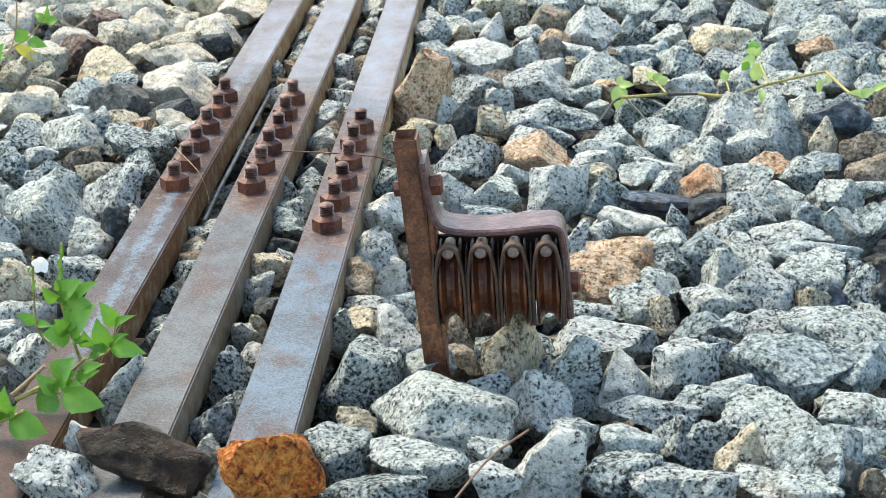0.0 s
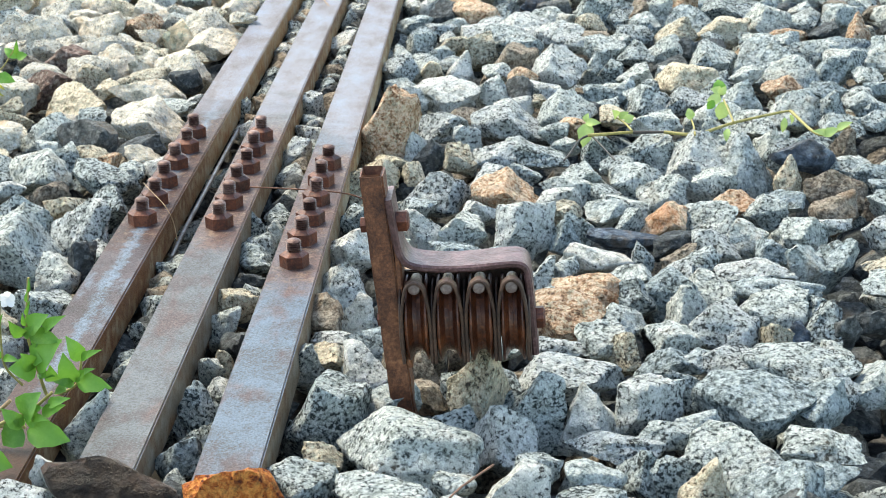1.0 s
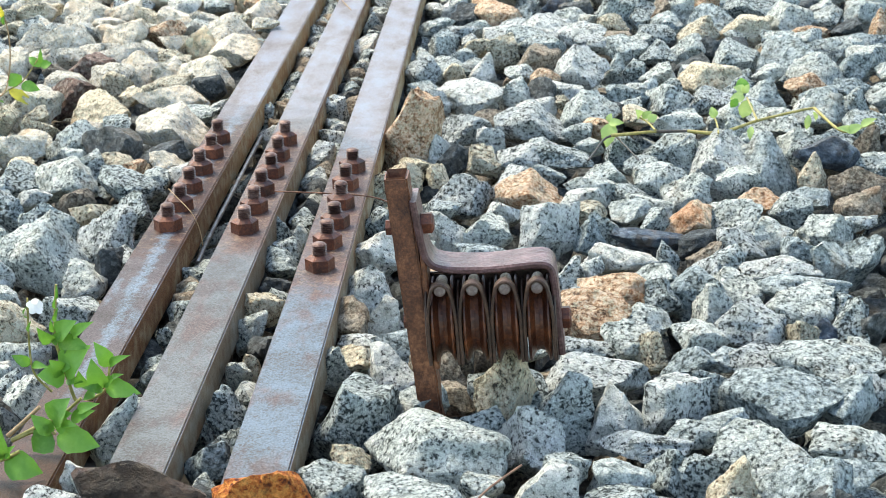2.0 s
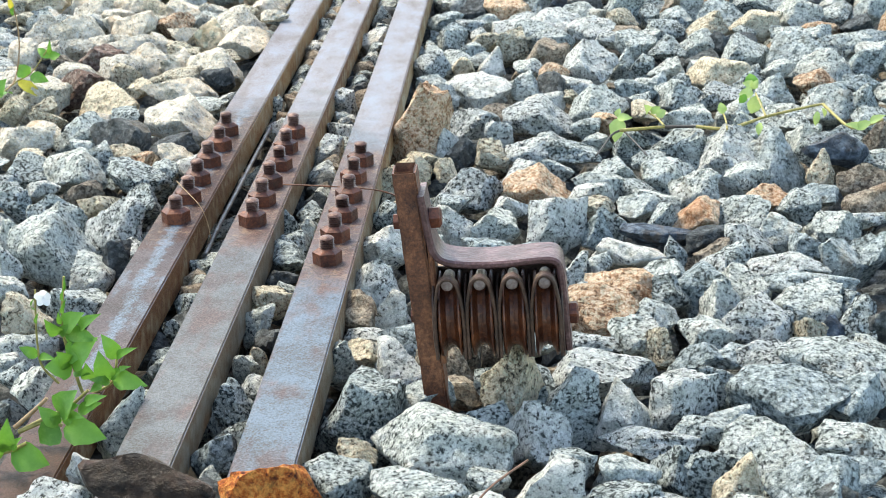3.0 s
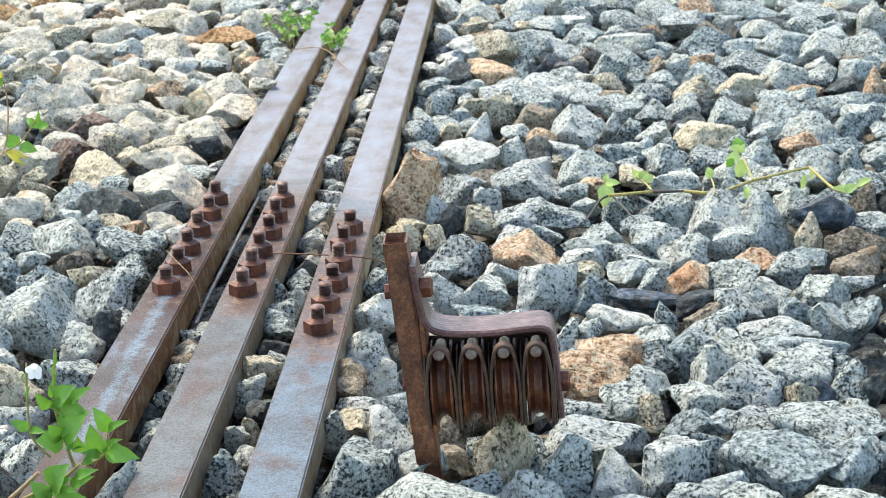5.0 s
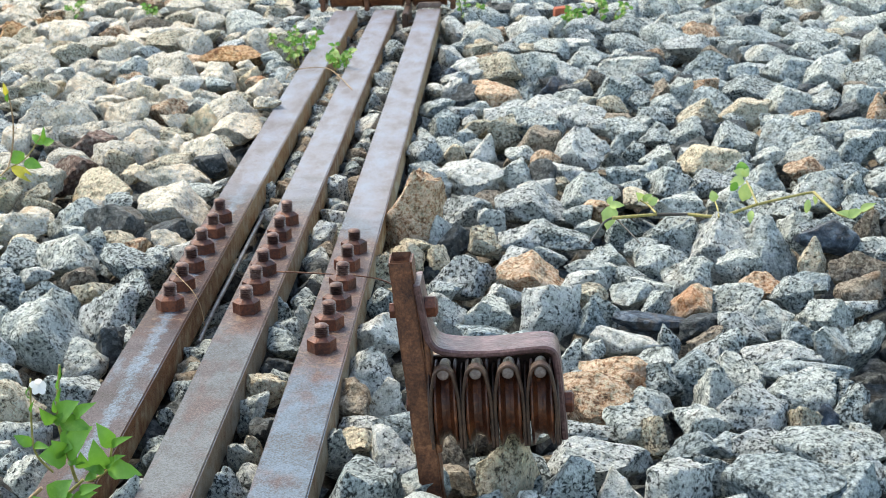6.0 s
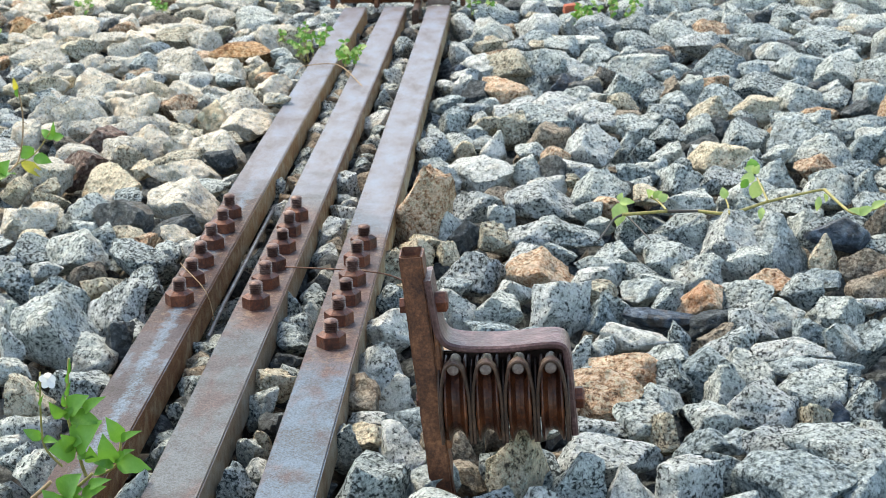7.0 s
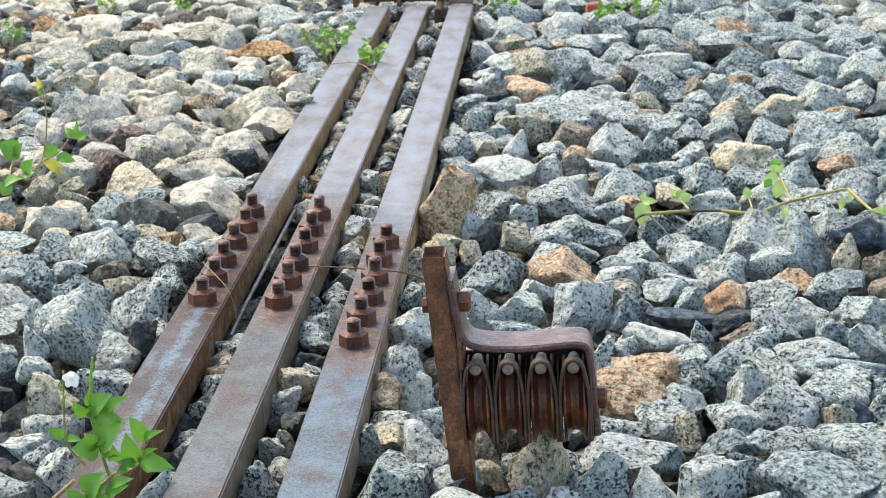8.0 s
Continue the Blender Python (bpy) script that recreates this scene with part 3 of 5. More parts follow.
stone(-0.009, 0.688, -0.002, 0.041, 0.040, 0.056, "w")
stone(0.370, 0.743, 0.000, 0.061, 0.054, 0.039, "s")
stone(0.513, 0.761, 0.000, 0.042, 0.041, 0.041, "g")
stone(0.119, 0.731, -0.001, 0.049, 0.048, 0.050, "w")
stone(0.394, 0.770, -0.000, 0.033, 0.033, 0.042, "s")
stone(0.163, 0.742, -0.002, 0.091, 0.081, 0.058, "w")
stone(0.257, 0.756, -0.001, 0.041, 0.041, 0.052, "d")
stone(0.222, 0.767, -0.002, 0.062, 0.061, 0.061, "g")
stone(0.478, 0.809, -0.002, 0.093, 0.083, 0.060, "t")
stone(-0.441, 0.702, -0.000, 0.043, 0.042, 0.042, "t")
stone(0.631, 0.845, -0.001, 0.095, 0.079, 0.056, "g")
stone(0.684, 0.856, -0.001, 0.052, 0.052, 0.054, "s")
stone(-0.321, 0.735, -0.002, 0.085, 0.083, 0.060, "t")
stone(0.420, 0.845, -0.000, 0.061, 0.059, 0.046, "g")
stone(0.384, 0.865, -0.000, 0.035, 0.034, 0.043, "g")
stone(-0.237, 0.788, -0.001, 0.104, 0.070, 0.050, "y")
stone(-0.426, 0.775, -0.002, 0.088, 0.086, 0.062, "y")
stone(0.312, 0.870, -0.005, 0.082, 0.081, 0.091, "w")
stone(0.602, 0.912, -0.004, 0.098, 0.096, 0.081, "s")
stone(0.363, 0.900, -0.001, 0.036, 0.034, 0.055, "g")
stone(0.177, 0.881, -0.002, 0.039, 0.038, 0.065, "w")
stone(0.094, 0.871, -0.002, 0.053, 0.052, 0.065, "w")
stone(0.140, 0.884, -0.000, 0.035, 0.034, 0.043, "t")
stone(0.532, 0.935, -0.002, 0.080, 0.080, 0.064, "g")
stone(-0.378, 0.831, -0.002, 0.084, 0.083, 0.063, "r")
stone(0.674, 0.976, -0.000, 0.082, 0.061, 0.044, "g")
stone(0.246, 0.926, -0.003, 0.084, 0.083, 0.075, "b")
stone(-0.206, 0.895, -0.004, 0.085, 0.084, 0.076, "y")
stone(0.423, 0.980, -0.000, 0.055, 0.054, 0.043, "g")
stone(0.499, 0.991, -0.000, 0.037, 0.036, 0.045, "d")
stone(0.467, 0.994, -0.001, 0.064, 0.064, 0.055, "g")
stone(-0.329, 0.890, -0.000, 0.045, 0.044, 0.044, "t")
stone(0.384, 1.001, -0.000, 0.064, 0.060, 0.043, "g")
stone(0.091, 0.974, -0.000, 0.045, 0.044, 0.044, "g")
stone(-0.265, 0.934, -0.002, 0.069, 0.068, 0.061, "y")
stone(0.203, 1.009, -0.002, 0.055, 0.055, 0.062, "t")
stone(0.760, 1.092, -0.003, 0.039, 0.038, 0.073, "o")
stone(0.715, 1.096, -0.000, 0.058, 0.058, 0.046, "d")
stone(0.259, 1.041, -0.000, 0.074, 0.061, 0.044, "g")
stone(-0.432, 0.951, -0.001, 0.046, 0.046, 0.045, "b")
stone(-0.318, 0.974, -0.002, 0.075, 0.073, 0.056, "y")
stone(0.169, 1.050, 0.001, 0.056, 0.046, 0.033, "t")
stone(0.493, 1.095, -0.002, 0.067, 0.067, 0.057, "t")
stone(0.116, 1.043, -0.000, 0.047, 0.046, 0.046, "g")
stone(0.372, 1.087, 0.001, 0.047, 0.048, 0.034, "b")
stone(-0.396, 0.989, -0.001, 0.075, 0.070, 0.050, "r")
stone(0.321, 1.090, -0.001, 0.076, 0.071, 0.050, "w")
stone(0.561, 1.130, -0.000, 0.097, 0.065, 0.046, "t")
stone(0.001, 1.058, -0.002, 0.045, 0.044, 0.059, "w")
stone(-0.273, 1.023, 0.000, 0.048, 0.047, 0.040, "t")
stone(-0.509, 0.994, -0.003, 0.048, 0.047, 0.071, "y")
stone(0.632, 1.163, -0.003, 0.079, 0.078, 0.072, "g")
stone(0.686, 1.180, 0.000, 0.070, 0.057, 0.041, "g")
stone(0.749, 1.194, -0.002, 0.070, 0.069, 0.060, "s")
stone(-0.188, 1.070, -0.002, 0.095, 0.079, 0.056, "y")
stone(0.267, 1.154, -0.002, 0.087, 0.080, 0.058, "w")
stone(0.524, 1.194, -0.000, 0.079, 0.066, 0.047, "s")
stone(-0.367, 1.070, -0.000, 0.097, 0.056, 0.040, "y")
stone(-0.251, 1.115, -0.003, 0.063, 0.063, 0.072, "c")
stone(0.639, 1.270, -0.001, 0.051, 0.051, 0.049, "s")
stone(0.365, 1.228, -0.005, 0.085, 0.084, 0.098, "g")
stone(0.594, 1.273, -0.002, 0.102, 0.084, 0.061, "g")
stone(0.312, 1.234, 0.001, 0.080, 0.050, 0.036, "g")
stone(0.478, 1.262, -0.002, 0.050, 0.051, 0.063, "g")
# Next stone: shadow given as colour by the brown kind.
stone(0.451, 1.264, -0.002, 0.061, 0.060, 0.062, "b")
stone(0.421, 1.267, -0.003, 0.061, 0.060, 0.075, "g")
stone(0.233, 1.241, -0.001, 0.040, 0.040, 0.049, "s")
stone(0.193, 1.243, -0.003, 0.085, 0.085, 0.072, "o")
stone(0.002, 1.218, -0.001, 0.038, 0.038, 0.050, "g")
stone(-0.220, 1.190, -0.003, 0.099, 0.099, 0.072, "y")
stone(0.794, 1.345, -0.003, 0.085, 0.084, 0.077, "g")
stone(0.514, 1.303, -0.000, 0.062, 0.059, 0.043, "o")
stone(0.148, 1.248, -0.002, 0.061, 0.060, 0.062, "d")
stone(-0.465, 1.157, -0.005, 0.091, 0.090, 0.086, "y")
stone(-0.384, 1.189, -0.002, 0.081, 0.081, 0.061, "y")
stone(-0.324, 1.201, -0.001, 0.060, 0.060, 0.049, "o")
stone(0.731, 1.373, -0.003, 0.085, 0.086, 0.078, "g")
stone(-0.521, 1.184, -0.004, 0.082, 0.081, 0.074, "y")
stone(0.124, 1.294, -0.002, 0.046, 0.045, 0.064, "w")
stone(0.284, 1.324, -0.001, 0.052, 0.052, 0.051, "n")
stone(0.675, 1.428, -0.002, 0.097, 0.090, 0.064, "s")
stone(-0.189, 1.313, -0.002, 0.062, 0.062, 0.064, "y")
stone(0.770, 1.468, -0.001, 0.076, 0.073, 0.052, "s")
stone(-0.274, 1.302, 0.001, 0.063, 0.043, 0.031, "y")
stone(0.351, 1.412, 0.000, 0.043, 0.043, 0.038, "b")
stone(-0.322, 1.308, -0.001, 0.073, 0.069, 0.050, "y")
stone(0.005, 1.374, -0.002, 0.044, 0.044, 0.058, "g")
stone(0.543, 1.466, -0.003, 0.120, 0.109, 0.078, "s")
stone(0.309, 1.440, -0.001, 0.064, 0.064, 0.052, "w")
stone(-0.378, 1.336, -0.002, 0.042, 0.042, 0.059, "t")
stone(-0.479, 1.327, -0.002, 0.074, 0.074, 0.065, "y")
stone(0.411, 1.480, -0.001, 0.108, 0.073, 0.052, "g")
stone(0.600, 1.510, -0.002, 0.050, 0.050, 0.068, "d")
stone(0.253, 1.470, -0.005, 0.098, 0.098, 0.092, "g")
stone(0.726, 1.550, -0.002, 0.079, 0.079, 0.069, "g")
stone(-0.426, 1.366, -0.001, 0.064, 0.064, 0.052, "y")
stone(0.111, 1.461, 0.002, 0.039, 0.036, 0.026, "n")
stone(0.195, 1.476, -0.004, 0.097, 0.098, 0.078, "t")
stone(0.650, 1.559, -0.001, 0.078, 0.075, 0.053, "g")
stone(0.147, 1.481, -0.001, 0.076, 0.073, 0.052, "w")
stone(-0.423, 1.390, -0.001, 0.065, 0.065, 0.052, "w")
stone(0.854, 1.616, -0.004, 0.057, 0.058, 0.086, "g")
stone(-0.496, 1.397, -0.003, 0.087, 0.087, 0.065, "y")
stone(0.336, 1.539, -0.001, 0.066, 0.067, 0.053, "g")
stone(-0.569, 1.407, -0.001, 0.055, 0.055, 0.054, "y")
stone(-0.590, 1.405, 0.000, 0.110, 0.055, 0.039, "t")
stone(-0.235, 1.469, -0.001, 0.038, 0.038, 0.048, "c")
stone(-0.289, 1.474, -0.003, 0.066, 0.067, 0.067, "y")
stone(0.457, 1.607, 0.001, 0.056, 0.047, 0.033, "o")
stone(-0.606, 1.434, -0.001, 0.067, 0.065, 0.046, "y")
stone(0.179, 1.571, 0.001, 0.089, 0.046, 0.034, "o")
stone(0.747, 1.686, -0.001, 0.128, 0.079, 0.056, "g")
stone(0.526, 1.654, -0.001, 0.092, 0.078, 0.055, "w")
stone(0.109, 1.589, -0.003, 0.045, 0.045, 0.070, "w")
stone(-0.574, 1.477, 0.001, 0.067, 0.046, 0.033, "y")
stone(-0.373, 1.532, -0.004, 0.101, 0.102, 0.082, "y")
stone(0.284, 1.652, -0.001, 0.068, 0.070, 0.056, "g")
stone(0.670, 1.724, -0.001, 0.118, 0.080, 0.057, "s")
stone(0.433, 1.692, -0.001, 0.105, 0.068, 0.049, "g")
stone(0.320, 1.677, 0.000, 0.092, 0.058, 0.042, "w")
stone(-0.004, 1.627, -0.004, 0.047, 0.048, 0.078, "g")
stone(0.846, 1.793, -0.001, 0.097, 0.082, 0.059, "g")
stone(-0.451, 1.567, -0.001, 0.069, 0.069, 0.055, "s")
stone(0.508, 1.741, -0.003, 0.118, 0.100, 0.071, "g")
stone(-0.289, 1.631, -0.002, 0.115, 0.087, 0.062, "q")
stone(-0.203, 1.676, -0.006, 0.058, 0.058, 0.101, "t")
stone(0.568, 1.827, -0.000, 0.073, 0.062, 0.044, "o")
stone(0.489, 1.835, -0.004, 0.049, 0.049, 0.090, "g")
stone(-0.510, 1.653, -0.002, 0.058, 0.060, 0.066, "y")
stone(0.715, 1.903, -0.003, 0.075, 0.076, 0.076, "g")
stone(0.153, 1.812, -0.004, 0.090, 0.091, 0.081, "g")
stone(0.357, 1.851, -0.003, 0.097, 0.099, 0.073, "w")
stone(0.663, 1.911, -0.002, 0.049, 0.051, 0.062, "d")
stone(0.244, 1.832, -0.004, 0.090, 0.092, 0.082, "w")
stone(-0.660, 1.669, -0.003, 0.108, 0.100, 0.072, "y")
stone(0.433, 1.873, -0.002, 0.098, 0.083, 0.059, "g")
stone(0.852, 1.952, -0.002, 0.076, 0.078, 0.061, "g")
stone(0.630, 1.914, -0.003, 0.075, 0.076, 0.077, "g")
stone(-0.105, 1.782, -0.002, 0.041, 0.041, 0.059, "d")
stone(-0.602, 1.691, -0.002, 0.084, 0.085, 0.065, "t")
stone(-0.703, 1.674, -0.000, 0.048, 0.049, 0.044, "t")
stone(-0.247, 1.767, -0.005, 0.083, 0.085, 0.089, "y")
stone(-0.377, 1.753, -0.005, 0.072, 0.073, 0.089, "y")
stone(0.315, 1.888, -0.002, 0.062, 0.062, 0.068, "g")
stone(0.563, 1.956, -0.000, 0.126, 0.065, 0.045, "g")
stone(0.109, 1.880, -0.003, 0.067, 0.069, 0.076, "w")
stone(-0.503, 1.767, -0.003, 0.085, 0.086, 0.074, "y")
stone(-0.433, 1.788, -0.003, 0.085, 0.086, 0.074, "t")
stone(0.914, 2.047, -0.003, 0.092, 0.093, 0.079, "g")
stone(-0.565, 1.804, -0.000, 0.099, 0.063, 0.044, "y")
stone(0.798, 2.099, -0.002, 0.079, 0.081, 0.064, "t")
stone(-0.688, 1.817, -0.001, 0.050, 0.051, 0.046, "y")
stone(0.420, 2.042, -0.002, 0.089, 0.088, 0.062, "g")
stone(0.511, 2.064, -0.005, 0.078, 0.080, 0.095, "g")
stone(0.161, 2.005, -0.003, 0.089, 0.090, 0.069, "g")
stone(0.478, 2.070, -0.003, 0.078, 0.080, 0.080, "g")
stone(0.653, 2.119, -0.001, 0.132, 0.078, 0.055, "g")
stone(0.568, 2.130, -0.002, 0.079, 0.082, 0.064, "g")
stone(0.239, 2.065, -0.001, 0.065, 0.066, 0.055, "w")
stone(-0.312, 1.996, -0.004, 0.090, 0.092, 0.079, "g")
stone(-0.658, 1.939, -0.002, 0.090, 0.087, 0.063, "y")
stone(-0.567, 1.961, -0.002, 0.064, 0.066, 0.063, "y")
stone(-0.601, 1.966, -0.001, 0.052, 0.053, 0.047, "d")
stone(-0.399, 2.007, -0.004, 0.077, 0.079, 0.079, "y")
stone(-0.781, 1.953, -0.003, 0.058, 0.060, 0.072, "q")
stone(-0.516, 2.022, -0.001, 0.104, 0.066, 0.047, "b")
stone(-0.741, 2.084, -0.000, 0.061, 0.057, 0.041, "q")
stone(-0.394, 2.221, -0.002, 0.096, 0.094, 0.066, "y")
stone(-0.480, 2.232, -0.002, 0.083, 0.085, 0.067, "y")
stone(-0.824, 2.201, -0.003, 0.083, 0.086, 0.068, "y")
stone(-0.643, 2.254, -0.001, 0.083, 0.071, 0.051, "y")
stone(-0.719, 2.263, -0.001, 0.084, 0.072, 0.051, "y")
stone(-0.577, 2.323, 0.001, 0.070, 0.048, 0.034, "o")
# placed stones end

RODS = ((-0.1175, 0.045), (-0.0385, 0.044), (0.0485, 0.046))


def near_rod(x, reach, y=0.0):
    return y < 2.0 and any(abs(x - rx) < w / 2 + reach for rx, w in RODS)


# ---- rods ----
ROD_TOP, ROD_HIGH, FAR_END = 0.030, 0.032, 1.995


def hexagon(bm, centre, across, low, high, chamfer, turn):
    """A hexagonal nut with a chamfered top."""
    r = across / math.sqrt(3)
    rings = []
    for z, rr in ((low, r), (high - chamfer, r), (high, r - chamfer * 1.6)):
        rings.append([bm.verts.new((centre[0] + rr * math.cos(turn + i * math.pi / 3), centre[1] + rr * math.sin(turn + i * math.pi / 3), z)) for i in range(6)])
    for a, b in zip(rings, rings[1:]):
        for i in range(6):
            bm.faces.new((a[i], a[(i + 1) % 6], b[(i + 1) % 6], b[i]))
    bm.faces.new(list(reversed(rings[0])))
    bm.faces.new(rings[-1])


def add_bolt(parent, x, y, z, rnd):
    """A rusty nut on its threaded stud."""
    bm = bmesh.new()
    hexagon(bm, (x, y), 0.0242 * rnd.uniform(0.97, 1.03), z, z + 0.0145, 0.0034, rnd.uniform(-0.25, 0.25))
    nut = part("nut", bm, RUST_NUT, parent, "", 0.4)
    bm = bmesh.new()
    top, r = z + 0.0268 + rnd.uniform(-0.0015, 0.0015), 0.0066
    profile = [(0.0, r * 0.9)]
    steps = 6
    for i in range(steps):
        h = 0.0135 + (top - z - 0.0155) * i / steps
        profile += [(h, r * 0.82), (h + 0.0011, r * 1.08)]
    profile += [(top - z - 0.0016, r * 0.95), (top - z - 0.0005, r * 0.7), (top - z, r * 0.3)]
    lathe(bm, profile, (x, y, z), (rnd.uniform(-0.04, 0.04), rnd.uniform(-0.03, 0.03), 1), 16)
    part("stud", bm, STUD, nut, "", 0.9)


def rod(x, wide, first, step, redness, label, near, tint, runs, band=None):
    rnd = random.Random(int(abs(x) * 1000) + 3)
    ob = thing("signal_rod", label, "iron rod", "rods side by side", at=(x, 0, ROD_TOP - ROD_HIGH))
    bm = bmesh.new()
    length = FAR_END - near
    box(bm, (0, near + length / 2, ROD_HIGH / 2), (wide, length, ROD_HIGH), 0.0014)
    bmesh.ops.bisect_plane(bm, geom=bm.verts[:] + bm.edges[:] + bm.faces[:], plane_co=(0, 0.1, 0), plane_no=(0, 1, 0))
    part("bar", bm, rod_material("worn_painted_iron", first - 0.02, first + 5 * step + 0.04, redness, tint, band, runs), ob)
    for i in range(6):
        add_bolt(ob, rnd.uniform(-0.0012, 0.0012), first + i * step + rnd.uniform(-0.002, 0.002), ROD_HIGH, rnd)
    return ob


rod(-0.1175, 0.045, 0.150, 0.0634, 0.21, "long brown rusted flat iron rod with six bolts, lying in ballast", -2.55, (0.15, 0.21, 0.275), (0.9, 0.3), -0.1155)
rod(-0.0385, 0.044, 0.136, 0.0629, 0.03, "long grey worn iron rod with six rusty bolts, lying in ballast", -2.55, (0.112, 0.124, 0.136), (0.35, 0.9))
rod(0.0485, 0.046, 0.0205, 0.0625, 0.01, "long blue-grey worn iron rod with six rusty bolts, lying in ballast", -2.55, (0.105, 0.150, 0.202), (0.4, 0.8))

# ---- wire pulley on its post ----
PY = -0.25
pulley = thing("wire_pulley", "rusty iron post carrying a strap bracket with four grooved wire wheels", "wire pulley", at=(0.1609, -0.2338, -0.0637))
pulley.rotation_euler = (radians(1.30), radians(-2.00), radians(-0.73))


def local(bm):
    bmesh.ops.translate(bm, verts=bm.verts, vec=(-0.122, -PY, 0.06))
    return bm


bm = bmesh.new()
lean = Matrix(((1, 0, -0.062, 0), (0, 1, 0, 0), (0, 0, 1, 0), (0, 0, 0, 1)))
box(bm, (0.0, 0, 0.13), (0.0178, 0.024, 0.265), 0.0016)
cap = max(bm.faces, key=lambda face: face.calc_center_median().z)
bmesh.ops.inset_region(bm, faces=[cap], thickness=0.0028)
bmesh.ops.translate(bm, verts=cap.verts, vec=(0, 0, -0.012))
bmesh.ops.subdivide_edges(bm, edges=[e for e in bm.edges if e.calc_length() > 0.2], cuts=40, use_grid_fill=True)
for v in bm.verts:
    v.co += v.normal * (0.0007 * noise.noise(v.co * 120))
bmesh.ops.transform(bm, matrix=lean, verts=bm.verts)
bmesh.ops.translate(bm, verts=bm.verts, vec=(0.1300, PY, -0.06))
part("post", local(bm), RUST, pulley)

bm = bmesh.new()
strap(bm, [(0.1255, 0.184), (0.1285, 0.158), (0.1315, 0.137), (0.142, 0.1285), (0.180, 0.1265), (0.214, 0.1295), (0.2255, 0.128), (0.2275, 0.116), (0.229, 0.085), (0.2305, 0.055)], 0.035, 0.0055, PY)
bracket = part("strap_bracket", local(bm), RUST_PURPLE, pulley, "purple-brown bent iron strap")
bm = bmesh.new()
strap(bm, [(0.1295, 0.150), (0.1300, 0.120), (0.1310, 0.085), (0.1335, 0.046)], 0.026, 0.0045, PY)
part("side_plate", local(bm), RUST, pulley)

bm = bmesh.new()
lathe(bm, [(-0.061, 0.004), (-0.061, 0.0050), (0.061, 0.0050), (0.061, 0.004)], (0.174, PY, 0.082), (1, 0, -0.02), 16)
part("axle", local(bm), RUST, pulley)


def side_nut(x, z, across, long):
    bm = bmesh.new()
    hexagon(bm, (0, 0), across, -long / 2, long / 2, 0.0016, 0.3)
    bmesh.ops.rotate(bm, verts=bm.verts, matrix=Matrix.Rotation(math.pi / 2, 3, "Y"))
    bmesh.ops.translate(bm, verts=bm.verts, vec=(x, PY - 0.004, z))
    part("nut", local(bm), RUST_NUT, pulley, "", 0.4)


side_nut(0.2350, 0.081, 0.0155, 0.008)
side_nut(0.1130, 0.084, 0.010, 0.005)
side_nut(0.1350, 0.163, 0.0150, 0.009)
side_nut(0.1060, 0.161, 0.011, 0.006)
for i in range(4):
    cx = 0.1418 + i * 0.0243
    cz = 0.083 - i * 0.0008
    bm = bmesh.new()
    R = 0.0335
    lathe(bm, [(-0.0088, 0.008), (-0.0088, R - 0.001), (-0.0078, R), (-0.0066, R), (-0.0054, R - 0.0035), (-0.003, R - 0.0075), (0, R - 0.0085),
               (0.003, R - 0.0075), (0.0054, R - 0.0035), (0.0066, R), (0.0078, R), (0.0088, R - 0.001), (0.0088, 0.008)], (cx, PY, cz), (1, 0, 0), 48)
    part("grooved_wheel", local(bm), RUST_BRIGHT, pulley, "orange-brown grooved wheel")
    bm = bmesh.new()
    strap(bm, [(cx - 0.0108, 0.058), (cx - 0.0108, 0.084), (cx - 0.0106, 0.098), (cx - 0.0084, 0.112), (cx - 0.0060, 0.1205), (cx, 0.1240), (cx + 0.0060, 0.1205), (cx + 0.0084, 0.112), (cx + 0.0106, 0.098), (cx + 0.0108, 0.084), (cx + 0.0108, 0.058)], 0.009, 0.0024, PY - 0.029)
    part("wire_guard", local(bm), RUST_DARK, pulley)
    bm = bmesh.new()
    lathe(bm, [(-0.03, 0.004), (-0.03, 0.0046), (0.0, 0.0049), (0.0016, 0.0043), (0.0022, 0.0022)], (cx, PY - 0.030, 0.1180 - i * 0.0004), (0, -1, 0.12), 14)
    part("pin", local(bm), STEEL_END, pulley, "pin with a worn bright end")

bm = bmesh.new()
box(bm, (0.1785, PY + 0.010, 0.089), (0.096, 0.004, 0.058), 0.001)
part("back_plate", local(bm), RUST_DARK, pulley)

for i in range(5):
    bm = bmesh.new()
    lathe(bm, [(-0.0010, 0.006), (-0.0010, 0.0315), (-0.0004, 0.0325), (0.0004, 0.0325), (0.0010, 0.0315), (0.0010, 0.006)], (0.1297 + i * 0.0243, PY, 0.0815 - i * 0.0008), (1, 0, 0), 40)
    part("separator_disc", local(bm), RUST_DARK, pulley)

# ---- special rocks on the rods ----
def loose_rock(x, y, z, wide, deep, high, kind, label, index, turn, taper=0.0, slant=0.0):
    """One rock with a label of its own; it may narrow towards its top and slant sideways."""
    pts, tris = FINE[index]
    pts = pts.copy()
    up = pts[:, 2] + 0.5
    pts[:, 0] = pts[:, 0] * (1 - taper * up) + slant * (up - 0.5)
    pts[:, 1] *= 1 - taper * 0.7 * up
    mesh = bpy.data.meshes.new("rock")
    mesh.from_pydata(pts.tolist(), [], tris.tolist())
    mesh.materials.append(STONE[kind])
    mesh.polygons.foreach_set("use_smooth", [True] * len(tris))
    mesh.set_sharp_from_angle(angle=0.5)
    ob = new("rock", mesh)
    ob.matrix_world = pose(x, y, z, turn[0], turn[1], turn[2]) @ Matrix.Diagonal((wide, deep, high, 1))
    return tagged(ob, label, "rock")


